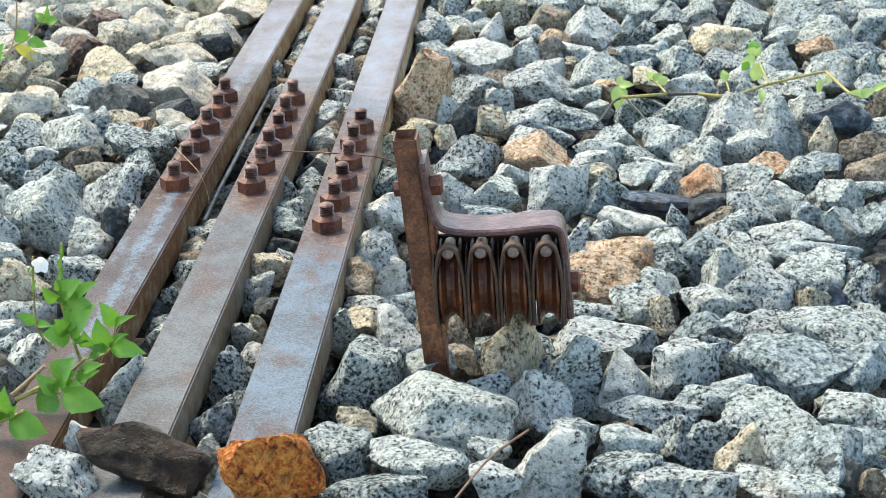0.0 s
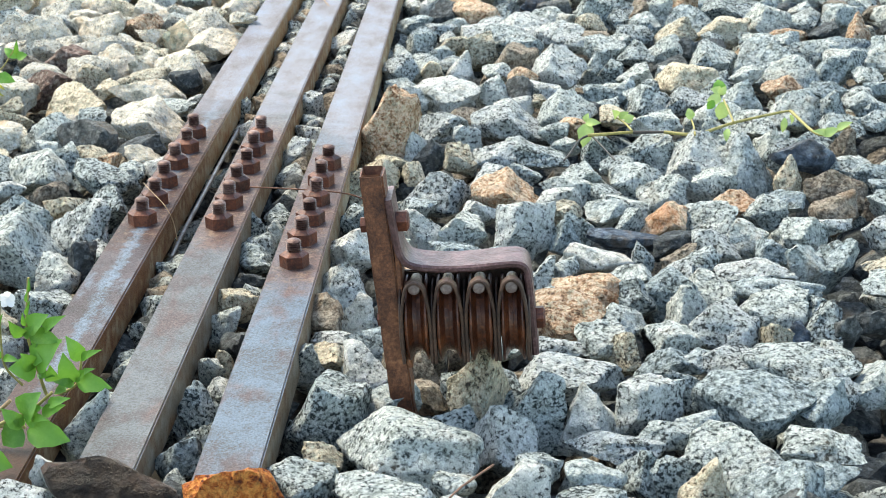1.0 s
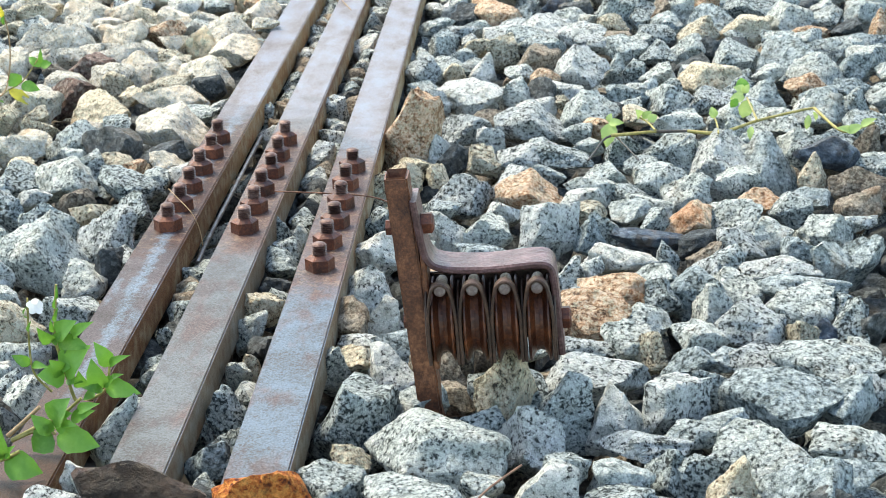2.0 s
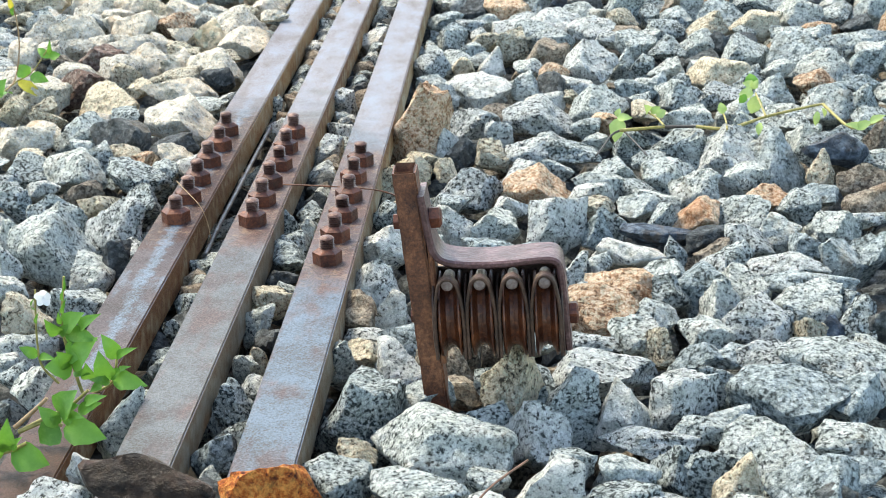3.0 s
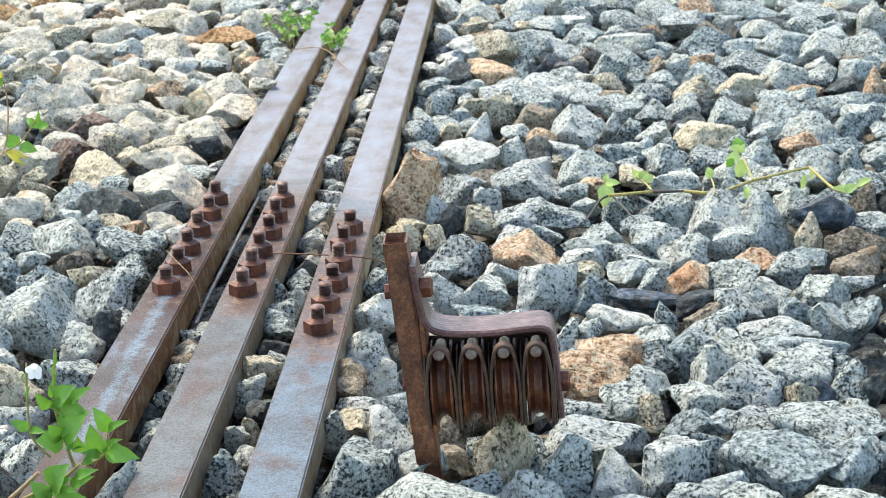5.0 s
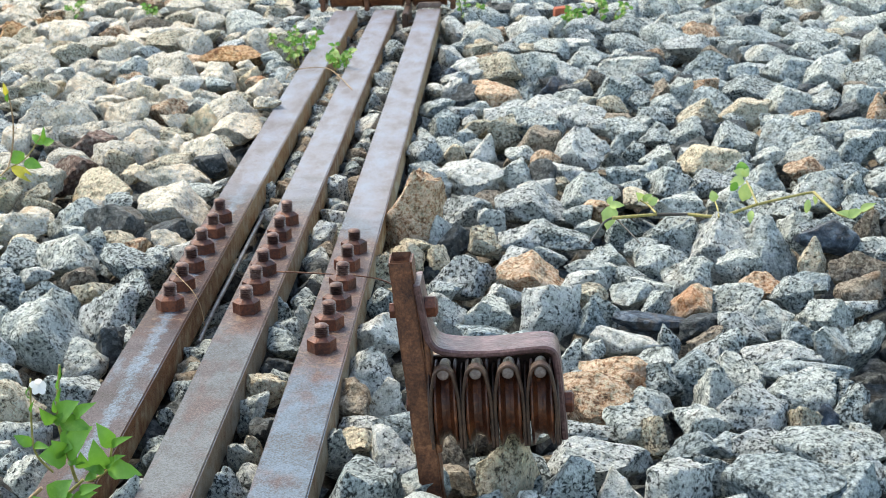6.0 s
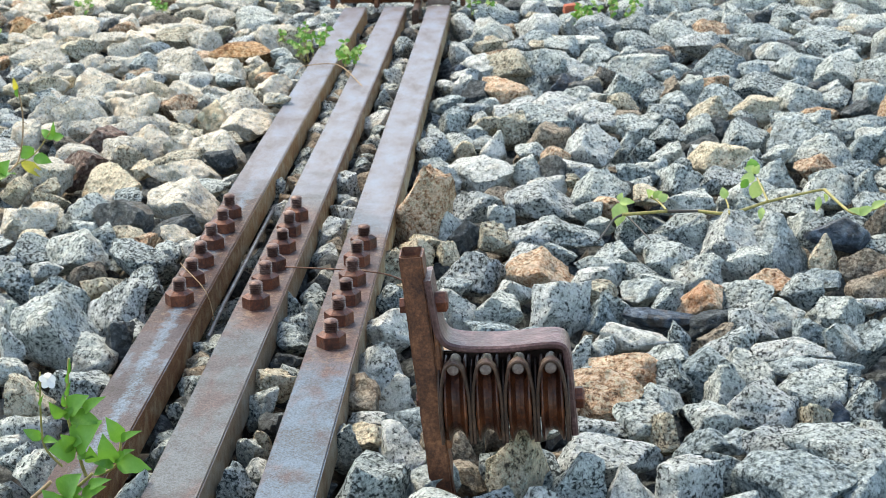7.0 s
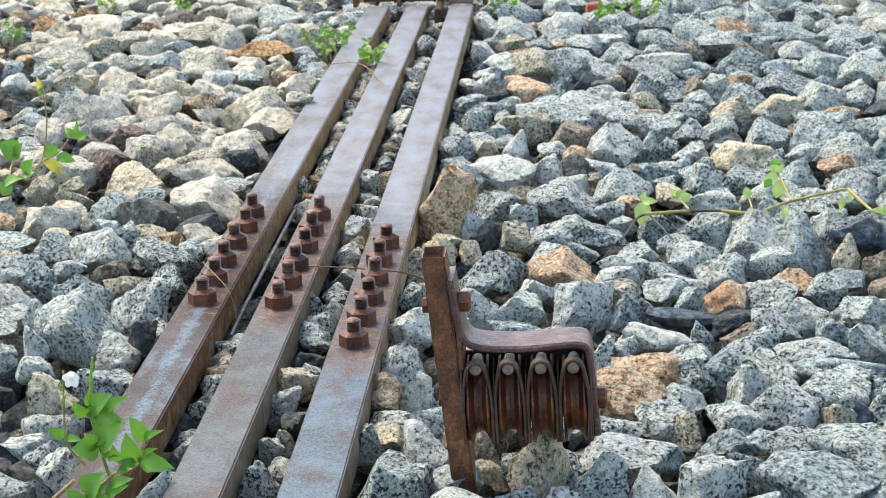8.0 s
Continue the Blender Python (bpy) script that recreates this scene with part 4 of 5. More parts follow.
loose_rock(-0.017, -0.454, 0.040, 0.066, 0.052, 0.056, "k", "dark brown angular rock wedged between iron rods", 12, (0, 10, 0), -0.55, -0.15)
loose_rock(0.070, -0.486, 0.044, 0.068, 0.055, 0.066, "O", "orange rusty rock resting on an iron rod", 9, (0, 0, 0))

loose_rock(0.102, 0.515, 0.022, 0.100, 0.080, 0.120, "o", "tall tan granite rock leaning against an iron rod", 31, (0, 0, -15), 0.42, 0.22)
loose_rock(0.222, -0.222, 0.012, 0.078, 0.066, 0.082, "t", "pointed tan granite rock under the pulley wheels", 32, (0, 0, 20), 0.68, 0.05)

# ---- weeds, vine, twigs ----
def leaf_material(name, low, high, vein):
    n = Nodes(name, 0.5)
    luck = n.add("ShaderNodeObjectInfo").outputs["Random"]
    n.colour(n.mix(n.ramp(n.noise(260.0, 4.0, 0.6), ((0.45, 0.0), (0.7, 0.35))), n.mix(luck, low, high), vein))
    n.bump(n.noise(420.0, 3.0, 0.5), 0.35, 0.0008)
    through_leaf = n.add("ShaderNodeBsdfTranslucent")
    through_leaf.inputs["Color"].default_value = (*high, 1)
    both = n.add("ShaderNodeMixShader", Fac=0.3)
    n.link(n.bsdf.outputs[0], both.inputs[1])
    n.link(through_leaf.outputs[0], both.inputs[2])
    n.link(both.outputs[0], n.tree.nodes["Material Output"].inputs["Surface"])
    return n.mat


def stalk_material(name, low, high):
    n = Nodes(name, 0.65)
    n.colour(n.ramp(n.noise(180.0, 4.0, 0.6), ((0.35, low), (0.65, high))))
    return n.mat


LEAF = leaf_material("fresh_green_leaf", (0.065, 0.20, 0.020), (0.15, 0.35, 0.045), (0.24, 0.44, 0.09))
PALE_LEAF = leaf_material("pale_green_leaf", (0.30, 0.44, 0.11), (0.46, 0.58, 0.20), (0.55, 0.64, 0.32))
YELLOW_LEAF = leaf_material("yellow_leaf", (0.50, 0.46, 0.05), (0.62, 0.55, 0.07), (0.25, 0.13, 0.03))
PETAL = leaf_material("white_petal", (0.78, 0.77, 0.76), (0.85, 0.84, 0.83), (0.8, 0.78, 0.8))
STEM = stalk_material("green_stem", (0.20, 0.18, 0.045), (0.36, 0.30, 0.10))
STRAW = stalk_material("dry_straw", (0.22, 0.13, 0.06), (0.42, 0.29, 0.16))
TWIG = stalk_material("brown_twig", (0.10, 0.05, 0.03), (0.24, 0.13, 0.08))
DARK_TWIG = stalk_material("dark_twig", (0.02, 0.017, 0.014), (0.06, 0.05, 0.04))


def leaf(parent, base, tip, wide, material):
    """A pointed oval leaf from base to tip: folded along its midrib, drooping, with wavy edges."""
    rnd = random.Random(int(abs(base[0] * 7919 + tip[2] * 104729 + tip[0] * 1299709) * 10))
    base, tip = Vector(base), Vector(tip)
    way = tip - base
    long = way.length
    way.normalize()
    face = Vector((rnd.uniform(-0.35, 0.35), -0.95, 0.6)).normalized()
    side = way.cross(face).normalized()
    up = side.cross(way).normalized()
    bm = bmesh.new()
    rows = []
    for i in range(11):
        t = i / 10
        half = wide * 0.58 * max(0.02, math.sin(math.pi * t ** 0.74) ** 0.9) * (1 + 0.06 * math.sin(t * 19 + rnd.random()))
        mid = base + way * (long * t) + up * (long * 0.16 * math.sin(math.pi * t * 0.9) - long * 0.10 * t * t)
        row = []
        for j in (-2, -1, 0, 1, 2):
            fold = j * j * half * 0.06 + 0.03 * half * math.sin(t * 15 + j)
            row.append(bm.verts.new(mid + side * (half * j / 2) + up * fold))
        rows.append(row)
    for a, b in zip(rows, rows[1:]):
        for k in range(4):
            bm.faces.new((a[k], a[k + 1], b[k + 1], b[k]))
    ob = part("leaf", bm, material, None, "", 1.4)
    adopt(ob, parent)


def adopt(ob, parent):
    """Makes a part built in world places a child of its thing."""
    ob.parent = parent
    ob.matrix_parent_inverse = Matrix.Translation(parent.location).inverted()


def stem(parent, points, radius, material, name):
    bm = bmesh.new()
    line = bent(points, 2)
    tube(bm, line, [radius * (1.15 - 0.4 * i / len(line)) for i in range(len(line))], 7)
    adopt(part(name, bm, material, None, "", 1.2), parent)


def flower(parent, centre, size):
    bm = bmesh.new()
    centre = Vector(centre)
    for k in range(5):
        a = k * 2 * math.pi / 5 + 0.3
        out = Vector((math.cos(a), -0.35, math.sin(a))).normalized()
        side = out.cross(Vector((0.3, -1, 0.3))).normalized()
        rows = []
        for i in range(5):
            t = i / 4
            half = size * 0.42 * (0.25 + math.sin(math.pi * min(0.92, t * 0.75 + 0.12)) * 0.8) * (0.6 if i == 4 else 1)
            mid = centre + out * (size * t) + Vector((0, -size * 0.25 * t * t, 0))
            rows.append([bm.verts.new(mid + side * (half * j)) for j in (-1, 0, 1)])
        for a_row, b_row in zip(rows, rows[1:]):
            for j in range(2):
                bm.faces.new((a_row[j], a_row[j + 1], b_row[j + 1], b_row[j]))
    adopt(part("flower", bm, PETAL, None, "white flower", 1.2), parent)


def clump(base, wide, high, count, seed, label):
    """A low weed: stalks that fan out from the base, with leaves along them."""
    rnd = random.Random(seed)
    base = Vector(base)
    ob = thing("weed", label, "weed", "weeds among the stones", at=base)
    stalks = max(3, count // 4)
    for s_ in range(stalks):
        along = (s_ + 0.5) / stalks * 2 - 1 + rnd.uniform(-0.3, 0.3)
        foot = base + Vector((along * wide * 0.25, rnd.uniform(-0.02, 0.02), -0.015))
        top = base + Vector((along * wide * 0.5, rnd.uniform(-0.035, 0.035), high * rnd.uniform(0.25, 0.95) * (1.1 - 0.5 * abs(along))))
        mid = foot.lerp(top, 0.5) + Vector((rnd.uniform(-0.006, 0.006), 0, high * 0.12))
        stem(ob, [foot, mid, top], 0.0009, STEM, "stem")
        for i in range(9):
            at = mid.lerp(top, rnd.uniform(0.0, 1.05)) if i % 3 else foot.lerp(mid, rnd.uniform(0.3, 1.0))
            tip = at + Vector((rnd.uniform(-1, 1), rnd.uniform(-0.7, 0.4), rnd.uniform(-0.5, 0.5))).normalized() * rnd.uniform(0.007, 0.015)
            leaf(ob, at, tip, rnd.uniform(0.0045, 0.008), PALE_LEAF if rnd.random() < 0.3 else LEAF)


def strand(name, label, category, points, radius, material):
    bm = bmesh.new()
    tube(bm, bent(points, 2), radius, 6)
    tagged(part(name, bm, material, None, "", 1.2), label, category)


def brick_bit(centre):
    """A broken bit of red brick."""
    bm = bmesh.new()
    box(bm, (0, 0, 0), (0.034, 0.022, 0.018), 0.002)
    for v in bm.verts:
        v.co += v.co.normalized() * (0.003 * noise.noise(v.co * 90))
    bmesh.ops.transform(bm, matrix=Matrix.Translation(centre) @ pose(0, 0, 0, 6, -4, 12), verts=bm.verts)
    tagged(part("brick_fragment", bm, BRICK, None), "small broken piece of red brick among stones", "brick")


BRICK = rust_material("red_brick", (0.28, 0.07, 0.035), (0.38, 0.10, 0.05), (0.46, 0.15, 0.08), 0.9, 0.0)

# plants begin
herb = thing("weed", "bright green leafy weed with a white flower growing over a rod", "weed", at=(-0.113, -0.257, -0.02))
leaf(herb, (-0.1169, -0.2688, 0.0502), (-0.1341, -0.2815, 0.0570), 0.0173, LEAF)
leaf(herb, (-0.1168, -0.2688, 0.0516), (-0.0937, -0.2772, 0.0787), 0.0204, LEAF)
leaf(herb, (-0.1171, -0.2688, 0.0531), (-0.1242, -0.2796, 0.0682), 0.0122, LEAF)
leaf(herb, (-0.1195, -0.2688, 0.0799), (-0.0932, -0.2763, 0.0764), 0.0112, LEAF)
leaf(herb, (-0.1197, -0.2688, 0.0822), (-0.1019, -0.2760, 0.0987), 0.0142, LEAF)
leaf(herb, (-0.1083, -0.2688, 0.0829), (-0.0873, -0.2839, 0.1006), 0.0085, LEAF)
leaf(herb, (-0.1226, -0.2688, 0.0795), (-0.1294, -0.2846, 0.0963), 0.0096, LEAF)
leaf(herb, (-0.1223, -0.2688, 0.0865), (-0.1217, -0.2731, 0.0989), 0.0035, LEAF)
leaf(herb, (-0.1201, -0.2688, 0.0953), (-0.1127, -0.2812, 0.1120), 0.0030, LEAF)
leaf(herb, (-0.1177, -0.2688, 0.1054), (-0.1138, -0.2815, 0.1203), 0.0025, LEAF)
leaf(herb, (-0.1164, -0.2688, 0.1137), (-0.1145, -0.2709, 0.1263), 0.0020, LEAF)
leaf(herb, (-0.1038, -0.2688, 0.0410), (-0.1034, -0.2782, 0.0578), 0.0097, LEAF)
leaf(herb, (-0.1423, -0.2688, 0.0606), (-0.1550, -0.2731, 0.0702), 0.0077, LEAF)
leaf(herb, (-0.1414, -0.2688, 0.0602), (-0.1266, -0.2781, 0.0620), 0.0056, LEAF)
leaf(herb, (-0.1411, -0.2688, 0.0873), (-0.1361, -0.2759, 0.0994), 0.0025, LEAF)
leaf(herb, (-0.1402, -0.2688, 0.0989), (-0.1367, -0.2827, 0.1131), 0.0025, LEAF)
leaf(herb, (-0.1196, -0.2688, 0.0588), (-0.1039, -0.2759, 0.0662), 0.0112, LEAF)
leaf(herb, (-0.1175, -0.2688, 0.0700), (-0.1064, -0.2727, 0.0835), 0.0082, LEAF)
leaf(herb, (-0.1164, -0.2688, 0.0469), (-0.1009, -0.2775, 0.0490), 0.0066, LEAF)
leaf(herb, (-0.1237, -0.2688, 0.0777), (-0.1141, -0.2744, 0.0891), 0.0071, LEAF)
leaf(herb, (-0.0804, -0.2728, 0.0597), (-0.0885, -0.2794, 0.0822), 0.0110, LEAF)
leaf(herb, (-0.0803, -0.2728, 0.0602), (-0.0610, -0.2879, 0.0746), 0.0060, LEAF)
leaf(herb, (-0.0869, -0.2728, 0.0419), (-0.0928, -0.2782, 0.0679), 0.0142, LEAF)
leaf(herb, (-0.0851, -0.2728, 0.0428), (-0.0570, -0.2805, 0.0401), 0.0132, LEAF)
leaf(herb, (-0.0875, -0.2728, 0.0400), (-0.0999, -0.2846, 0.0474), 0.0066, LEAF)
leaf(herb, (-0.0788, -0.2728, 0.0484), (-0.0670, -0.2884, 0.0596), 0.0046, LEAF)
leaf(herb, (-0.0868, -0.2728, 0.0429), (-0.0761, -0.2767, 0.0538), 0.0071, LEAF)
leaf(herb, (-0.0943, -0.2728, 0.0388), (-0.1012, -0.2822, 0.0360), 0.0061, LEAF)
leaf(herb, (-0.1031, -0.3595, 0.0517), (-0.0878, -0.3654, 0.0741), 0.0182, LEAF)
leaf(herb, (-0.1039, -0.3595, 0.0441), (-0.1173, -0.3632, 0.0608), 0.0106, LEAF)
leaf(herb, (-0.1044, -0.3595, 0.0432), (-0.1185, -0.3655, 0.0330), 0.0173, LEAF)
leaf(herb, (-0.1017, -0.3595, 0.0414), (-0.0702, -0.3626, 0.0351), 0.0182, LEAF)
leaf(herb, (-0.0976, -0.3595, 0.0565), (-0.0861, -0.3699, 0.0647), 0.0096, LEAF)
leaf(herb, (-0.0896, -0.3595, 0.0542), (-0.0707, -0.3642, 0.0640), 0.0082, LEAF)
leaf(herb, (-0.0847, -0.3595, 0.0616), (-0.0656, -0.3692, 0.0715), 0.0067, LEAF)
leaf(herb, (-0.1012, -0.3595, 0.0463), (-0.0896, -0.3624, 0.0559), 0.0077, LEAF)
leaf(herb, (-0.1045, -0.3595, 0.0464), (-0.1101, -0.3632, 0.0549), 0.0067, LEAF)
leaf(herb, (-0.0972, -0.3595, 0.0529), (-0.0818, -0.3741, 0.0568), 0.0062, LEAF)
leaf(herb, (-0.1280, -0.4013, 0.0447), (-0.1238, -0.4154, 0.0748), 0.0118, LEAF)
leaf(herb, (-0.1268, -0.4013, 0.0443), (-0.1158, -0.4143, 0.0608), 0.0066, LEAF)
leaf(herb, (-0.1282, -0.4013, 0.0426), (-0.1012, -0.4038, 0.0346), 0.0179, LEAF)
leaf(herb, (-0.1332, -0.4013, 0.0418), (-0.1427, -0.4112, 0.0529), 0.0103, LEAF)
leaf(herb, (-0.1306, -0.4013, 0.0435), (-0.1330, -0.4085, 0.0601), 0.0076, LEAF)
stem(herb, [(-0.1097, -0.2688, 0.0263), (-0.1130, -0.2688, 0.0373), (-0.1155, -0.2688, 0.0516), (-0.1194, -0.2688, 0.0682), (-0.1218, -0.2688, 0.0832), (-0.1156, -0.2688, 0.1256)], 0.0013, STEM, "stem")
stem(herb, [(-0.1097, -0.2688, 0.0263), (-0.0921, -0.2688, 0.0336), (-0.0839, -0.2688, 0.0411), (-0.0813, -0.2688, 0.0590)], 0.0012, STEM, "stem")
stem(herb, [(-0.1284, -0.2688, 0.0376), (-0.1414, -0.2688, 0.0521), (-0.1422, -0.2688, 0.0687), (-0.1405, -0.2688, 0.0966), (-0.1388, -0.2688, 0.1151)], 0.0009, STEM, "stem")
stem(herb, [(-0.1347, -0.3595, 0.0393), (-0.1129, -0.3595, 0.0488), (-0.1023, -0.3595, 0.0441)], 0.0016, STEM, "stem")
stem(herb, [(-0.1347, -0.3595, 0.0393), (-0.1127, -0.3595, 0.0510), (-0.0967, -0.3595, 0.0574), (-0.0804, -0.3595, 0.0718)], 0.0014, STEM, "stem")
stem(herb, [(-0.1372, -0.3595, 0.0429), (-0.1248, -0.3595, 0.0535), (-0.1111, -0.3595, 0.0657)], 0.0017, STRAW, "dry_stem")
stem(herb, [(-0.1161, -0.4013, 0.0502), (-0.1272, -0.4013, 0.0443), (-0.1497, -0.4013, 0.0385)], 0.0014, STEM, "stem")
flower(herb, (-0.1325, -0.2688, 0.1094), 0.0072)
herb = thing("weed", "small green weed with one yellowing leaf between stones", "weed", at=(-0.4449, 0.7446, -0.0200))
leaf(herb, (-0.4281, 0.7445, 0.0370), (-0.4390, 0.7464, 0.0523), 0.0185, LEAF)
leaf(herb, (-0.4259, 0.7448, 0.0362), (-0.4010, 0.7418, 0.0300), 0.0139, LEAF)
leaf(herb, (-0.4427, 0.7428, 0.0308), (-0.4125, 0.7441, 0.0082), 0.0131, YELLOW_LEAF)
leaf(herb, (-0.4464, 0.6683, 0.0300), (-0.4331, 0.6617, 0.0536), 0.0181, LEAF)
leaf(herb, (-0.4436, 0.6509, 0.0300), (-0.4326, 0.6826, 0.0300), 0.0135, LEAF)
leaf(herb, (-0.4451, 0.6510, 0.0300), (-0.4587, 0.6171, 0.0300), 0.0180, LEAF)
leaf(herb, (-0.4754, 0.7379, 0.0394), (-0.4978, 0.7276, 0.0600), 0.0248, LEAF)
leaf(herb, (-0.4810, 0.7374, 0.0358), (-0.4674, 0.7326, 0.0584), 0.0155, LEAF)
leaf(herb, (-0.4541, 0.6316, 0.0300), (-0.4679, 0.6298, 0.0141), 0.0164, LEAF)
leaf(herb, (-0.3980, 0.7479, 0.0596), (-0.4152, 0.7545, 0.0720), 0.0100, LEAF)
leaf(herb, (-0.3980, 0.7479, 0.0596), (-0.3845, 0.7520, 0.0635), 0.0115, LEAF)
leaf(herb, (-0.3976, 0.7478, 0.0642), (-0.3940, 0.7419, 0.0855), 0.0054, LEAF)
leaf(herb, (-0.4383, 0.7389, 0.1275), (-0.4390, 0.7319, 0.1465), 0.0061, YELLOW_LEAF)
leaf(herb, (-0.4379, 0.7395, 0.1184), (-0.4353, 0.7379, 0.1350), 0.0054, LEAF)
stem(herb, [(-0.4453, 0.7036, 0.0300), (-0.4448, 0.7425, 0.0316), (-0.4345, 0.7421, 0.0738), (-0.4334, 0.7405, 0.1120), (-0.4388, 0.7380, 0.1427)], 0.0011, STRAW, "stem")
stem(herb, [(-0.4638, 0.6520, 0.0300), (-0.4819, 0.7207, 0.0300), (-0.4767, 0.7377, 0.0410)], 0.0014, STEM, "stem")
stem(herb, [(-0.4449, 0.7425, 0.0301), (-0.4219, 0.7452, 0.0406), (-0.3955, 0.7477, 0.0779)], 0.0009, STEM, "stem")
stem(herb, [(-0.4449, 0.7425, 0.0301), (-0.4464, 0.6683, 0.0300), (-0.4541, 0.6316, 0.0300)], 0.0011, STEM, "stem")
vine = thing("vine", "straggling yellow-green vine stem lying over grey ballast stones", "vine", at=(0.4563, 0.4430, 0.0000))
stem(vine, [(0.3345, 0.4369, 0.0340), (0.3794, 0.4483, 0.0340), (0.3870, 0.4479, 0.0340)], 0.0018, STEM, "stem")
stem(vine, [(0.3858, 0.4480, 0.0340), (0.4225, 0.4480, 0.0340)], 0.0019, DARK_TWIG, "bare_stem")
stem(vine, [(0.4206, 0.4409, 0.0360), (0.4530, 0.4248, 0.0360), (0.4811, 0.4538, 0.0360), (0.5032, 0.4791, 0.0360), (0.5673, 0.5251, 0.0360), (0.5754, 0.5271, 0.0360)], 0.0018, STEM, "stem")
stem(vine, [(0.5754, 0.5271, 0.0360), (0.5804, 0.4839, 0.0360), (0.5872, 0.4281, 0.0360), (0.5980, 0.4181, 0.0360), (0.6314, 0.4562, 0.0360)], 0.0018, STEM, "stem")
stem(vine, [(0.5013, 0.4645, 0.0400), (0.5018, 0.5118, 0.0400), (0.5019, 0.5694, 0.0400)], 0.0013, STEM, "stem")
stem(vine, [(0.4523, 0.4127, 0.0400), (0.4551, 0.4528, 0.0400), (0.4542, 0.4897, 0.0400)], 0.0011, STEM, "stem")
stem(vine, [(0.3835, 0.4335, 0.0400), (0.3776, 0.4700, 0.0400), (0.3692, 0.4904, 0.0400)], 0.0012, STEM, "stem")
stem(vine, [(0.3372, 0.4535, 0.0300), (0.3251, 0.4377, 0.0300), (0.3152, 0.3923, 0.0300), (0.3053, 0.3532, 0.0300)], 0.0013, DARK_TWIG, "twig")
stem(vine, [(0.3400, 0.4462, 0.0300), (0.3503, 0.3994, 0.0300), (0.3599, 0.3502, 0.0300)], 0.0010, DARK_TWIG, "twig")
leaf(vine, (0.3359, 0.4678, 0.0400), (0.3293, 0.4571, 0.0143), 0.0164, PALE_LEAF)
leaf(vine, (0.3327, 0.4680, 0.0400), (0.3499, 0.4621, 0.0418), 0.0082, PALE_LEAF)
leaf(vine, (0.3329, 0.4730, 0.0400), (0.3361, 0.4746, 0.0502), 0.0069, PALE_LEAF)
leaf(vine, (0.3692, 0.4904, 0.0400), (0.3644, 0.4800, 0.0519), 0.0095, PALE_LEAF)
leaf(vine, (0.3779, 0.4749, 0.0400), (0.3888, 0.4763, 0.0459), 0.0095, PALE_LEAF)
leaf(vine, (0.3723, 0.4877, 0.0400), (0.3832, 0.4861, 0.0479), 0.0076, PALE_LEAF)
leaf(vine, (0.4530, 0.4774, 0.0400), (0.4517, 0.4843, 0.0523), 0.0095, PALE_LEAF)
leaf(vine, (0.5007, 0.5588, 0.0400), (0.4965, 0.5617, 0.0163), 0.0156, PALE_LEAF)
leaf(vine, (0.4994, 0.5695, 0.0400), (0.4819, 0.5724, 0.0382), 0.0118, PALE_LEAF)
leaf(vine, (0.5013, 0.6049, 0.0400), (0.4993, 0.6121, 0.0542), 0.0133, LEAF)
leaf(vine, (0.5024, 0.5965, 0.0400), (0.4886, 0.5926, 0.0473), 0.0106, PALE_LEAF)
leaf(vine, (0.4902, 0.5648, 0.0400), (0.4823, 0.5669, 0.0284), 0.0085, LEAF)
leaf(vine, (0.4998, 0.5913, 0.0400), (0.5070, 0.5896, 0.0516), 0.0079, PALE_LEAF)
leaf(vine, (0.5622, 0.4826, 0.0400), (0.5600, 0.4819, 0.0222), 0.0069, PALE_LEAF)
leaf(vine, (0.4919, 0.4385, 0.0400), (0.4895, 0.4320, 0.0262), 0.0068, PALE_LEAF)
leaf(vine, (0.5924, 0.4041, 0.0400), (0.6096, 0.4055, 0.0479), 0.0092, PALE_LEAF)
leaf(vine, (0.6123, 0.4309, 0.0400), (0.6275, 0.4221, 0.0505), 0.0074, PALE_LEAF)
leaf(vine, (0.5992, 0.4083, 0.0400), (0.5800, 0.4002, 0.0470), 0.0073, PALE_LEAF)
leaf(vine, (0.5691, 0.4947, 0.0400), (0.5736, 0.5058, 0.0250), 0.0057, PALE_LEAF)
clump((-0.1545, 1.5608, 0.0200), 0.072, 0.072, 34, 1, "green leafy weed growing beside an iron rod in ballast")
clump((-0.1993, 1.6772, 0.0200), 0.050, 0.040, 16, 9, "green leafy weed growing beside an iron rod in ballast")
clump((-0.0733, 1.4039, 0.0400), 0.059, 0.036, 26, 2, "green leafy weed growing beside an iron rod in ballast")
clump((0.3805, 1.9111, 0.0200), 0.117, 0.051, 34, 3, "green weed sprouting among grey ballast stones")
clump((0.3274, 1.8780, 0.0200), 0.022, 0.040, 9, 4, "green weed sprouting among grey ballast stones")
clump((0.1222, 1.9843, 0.0200), 0.063, 0.047, 14, 5, "green weed sprouting among grey ballast stones")
clump((-0.7937, 1.7541, 0.0200), 0.065, 0.060, 22, 6, "green weed sprouting among grey ballast stones")
clump((-0.5398, 2.1407, 0.0200), 0.035, 0.016, 7, 7, "green weed sprouting among grey ballast stones")
clump((-0.6991, 2.1613, 0.0200), 0.028, 0.019, 6, 8, "green weed sprouting among grey ballast stones")
strand("wire", "thin rusty wire lying across two rods among bolts", "wire", [(-0.0199, 0.2139, 0.046), (0.0217, 0.2156, 0.043), (0.0453, 0.2122, 0.0425), (0.0689, 0.2069, 0.042), (0.0865, 0.2154, 0.036), (0.1028, 0.2106, 0.03)], 0.0008, RUST)
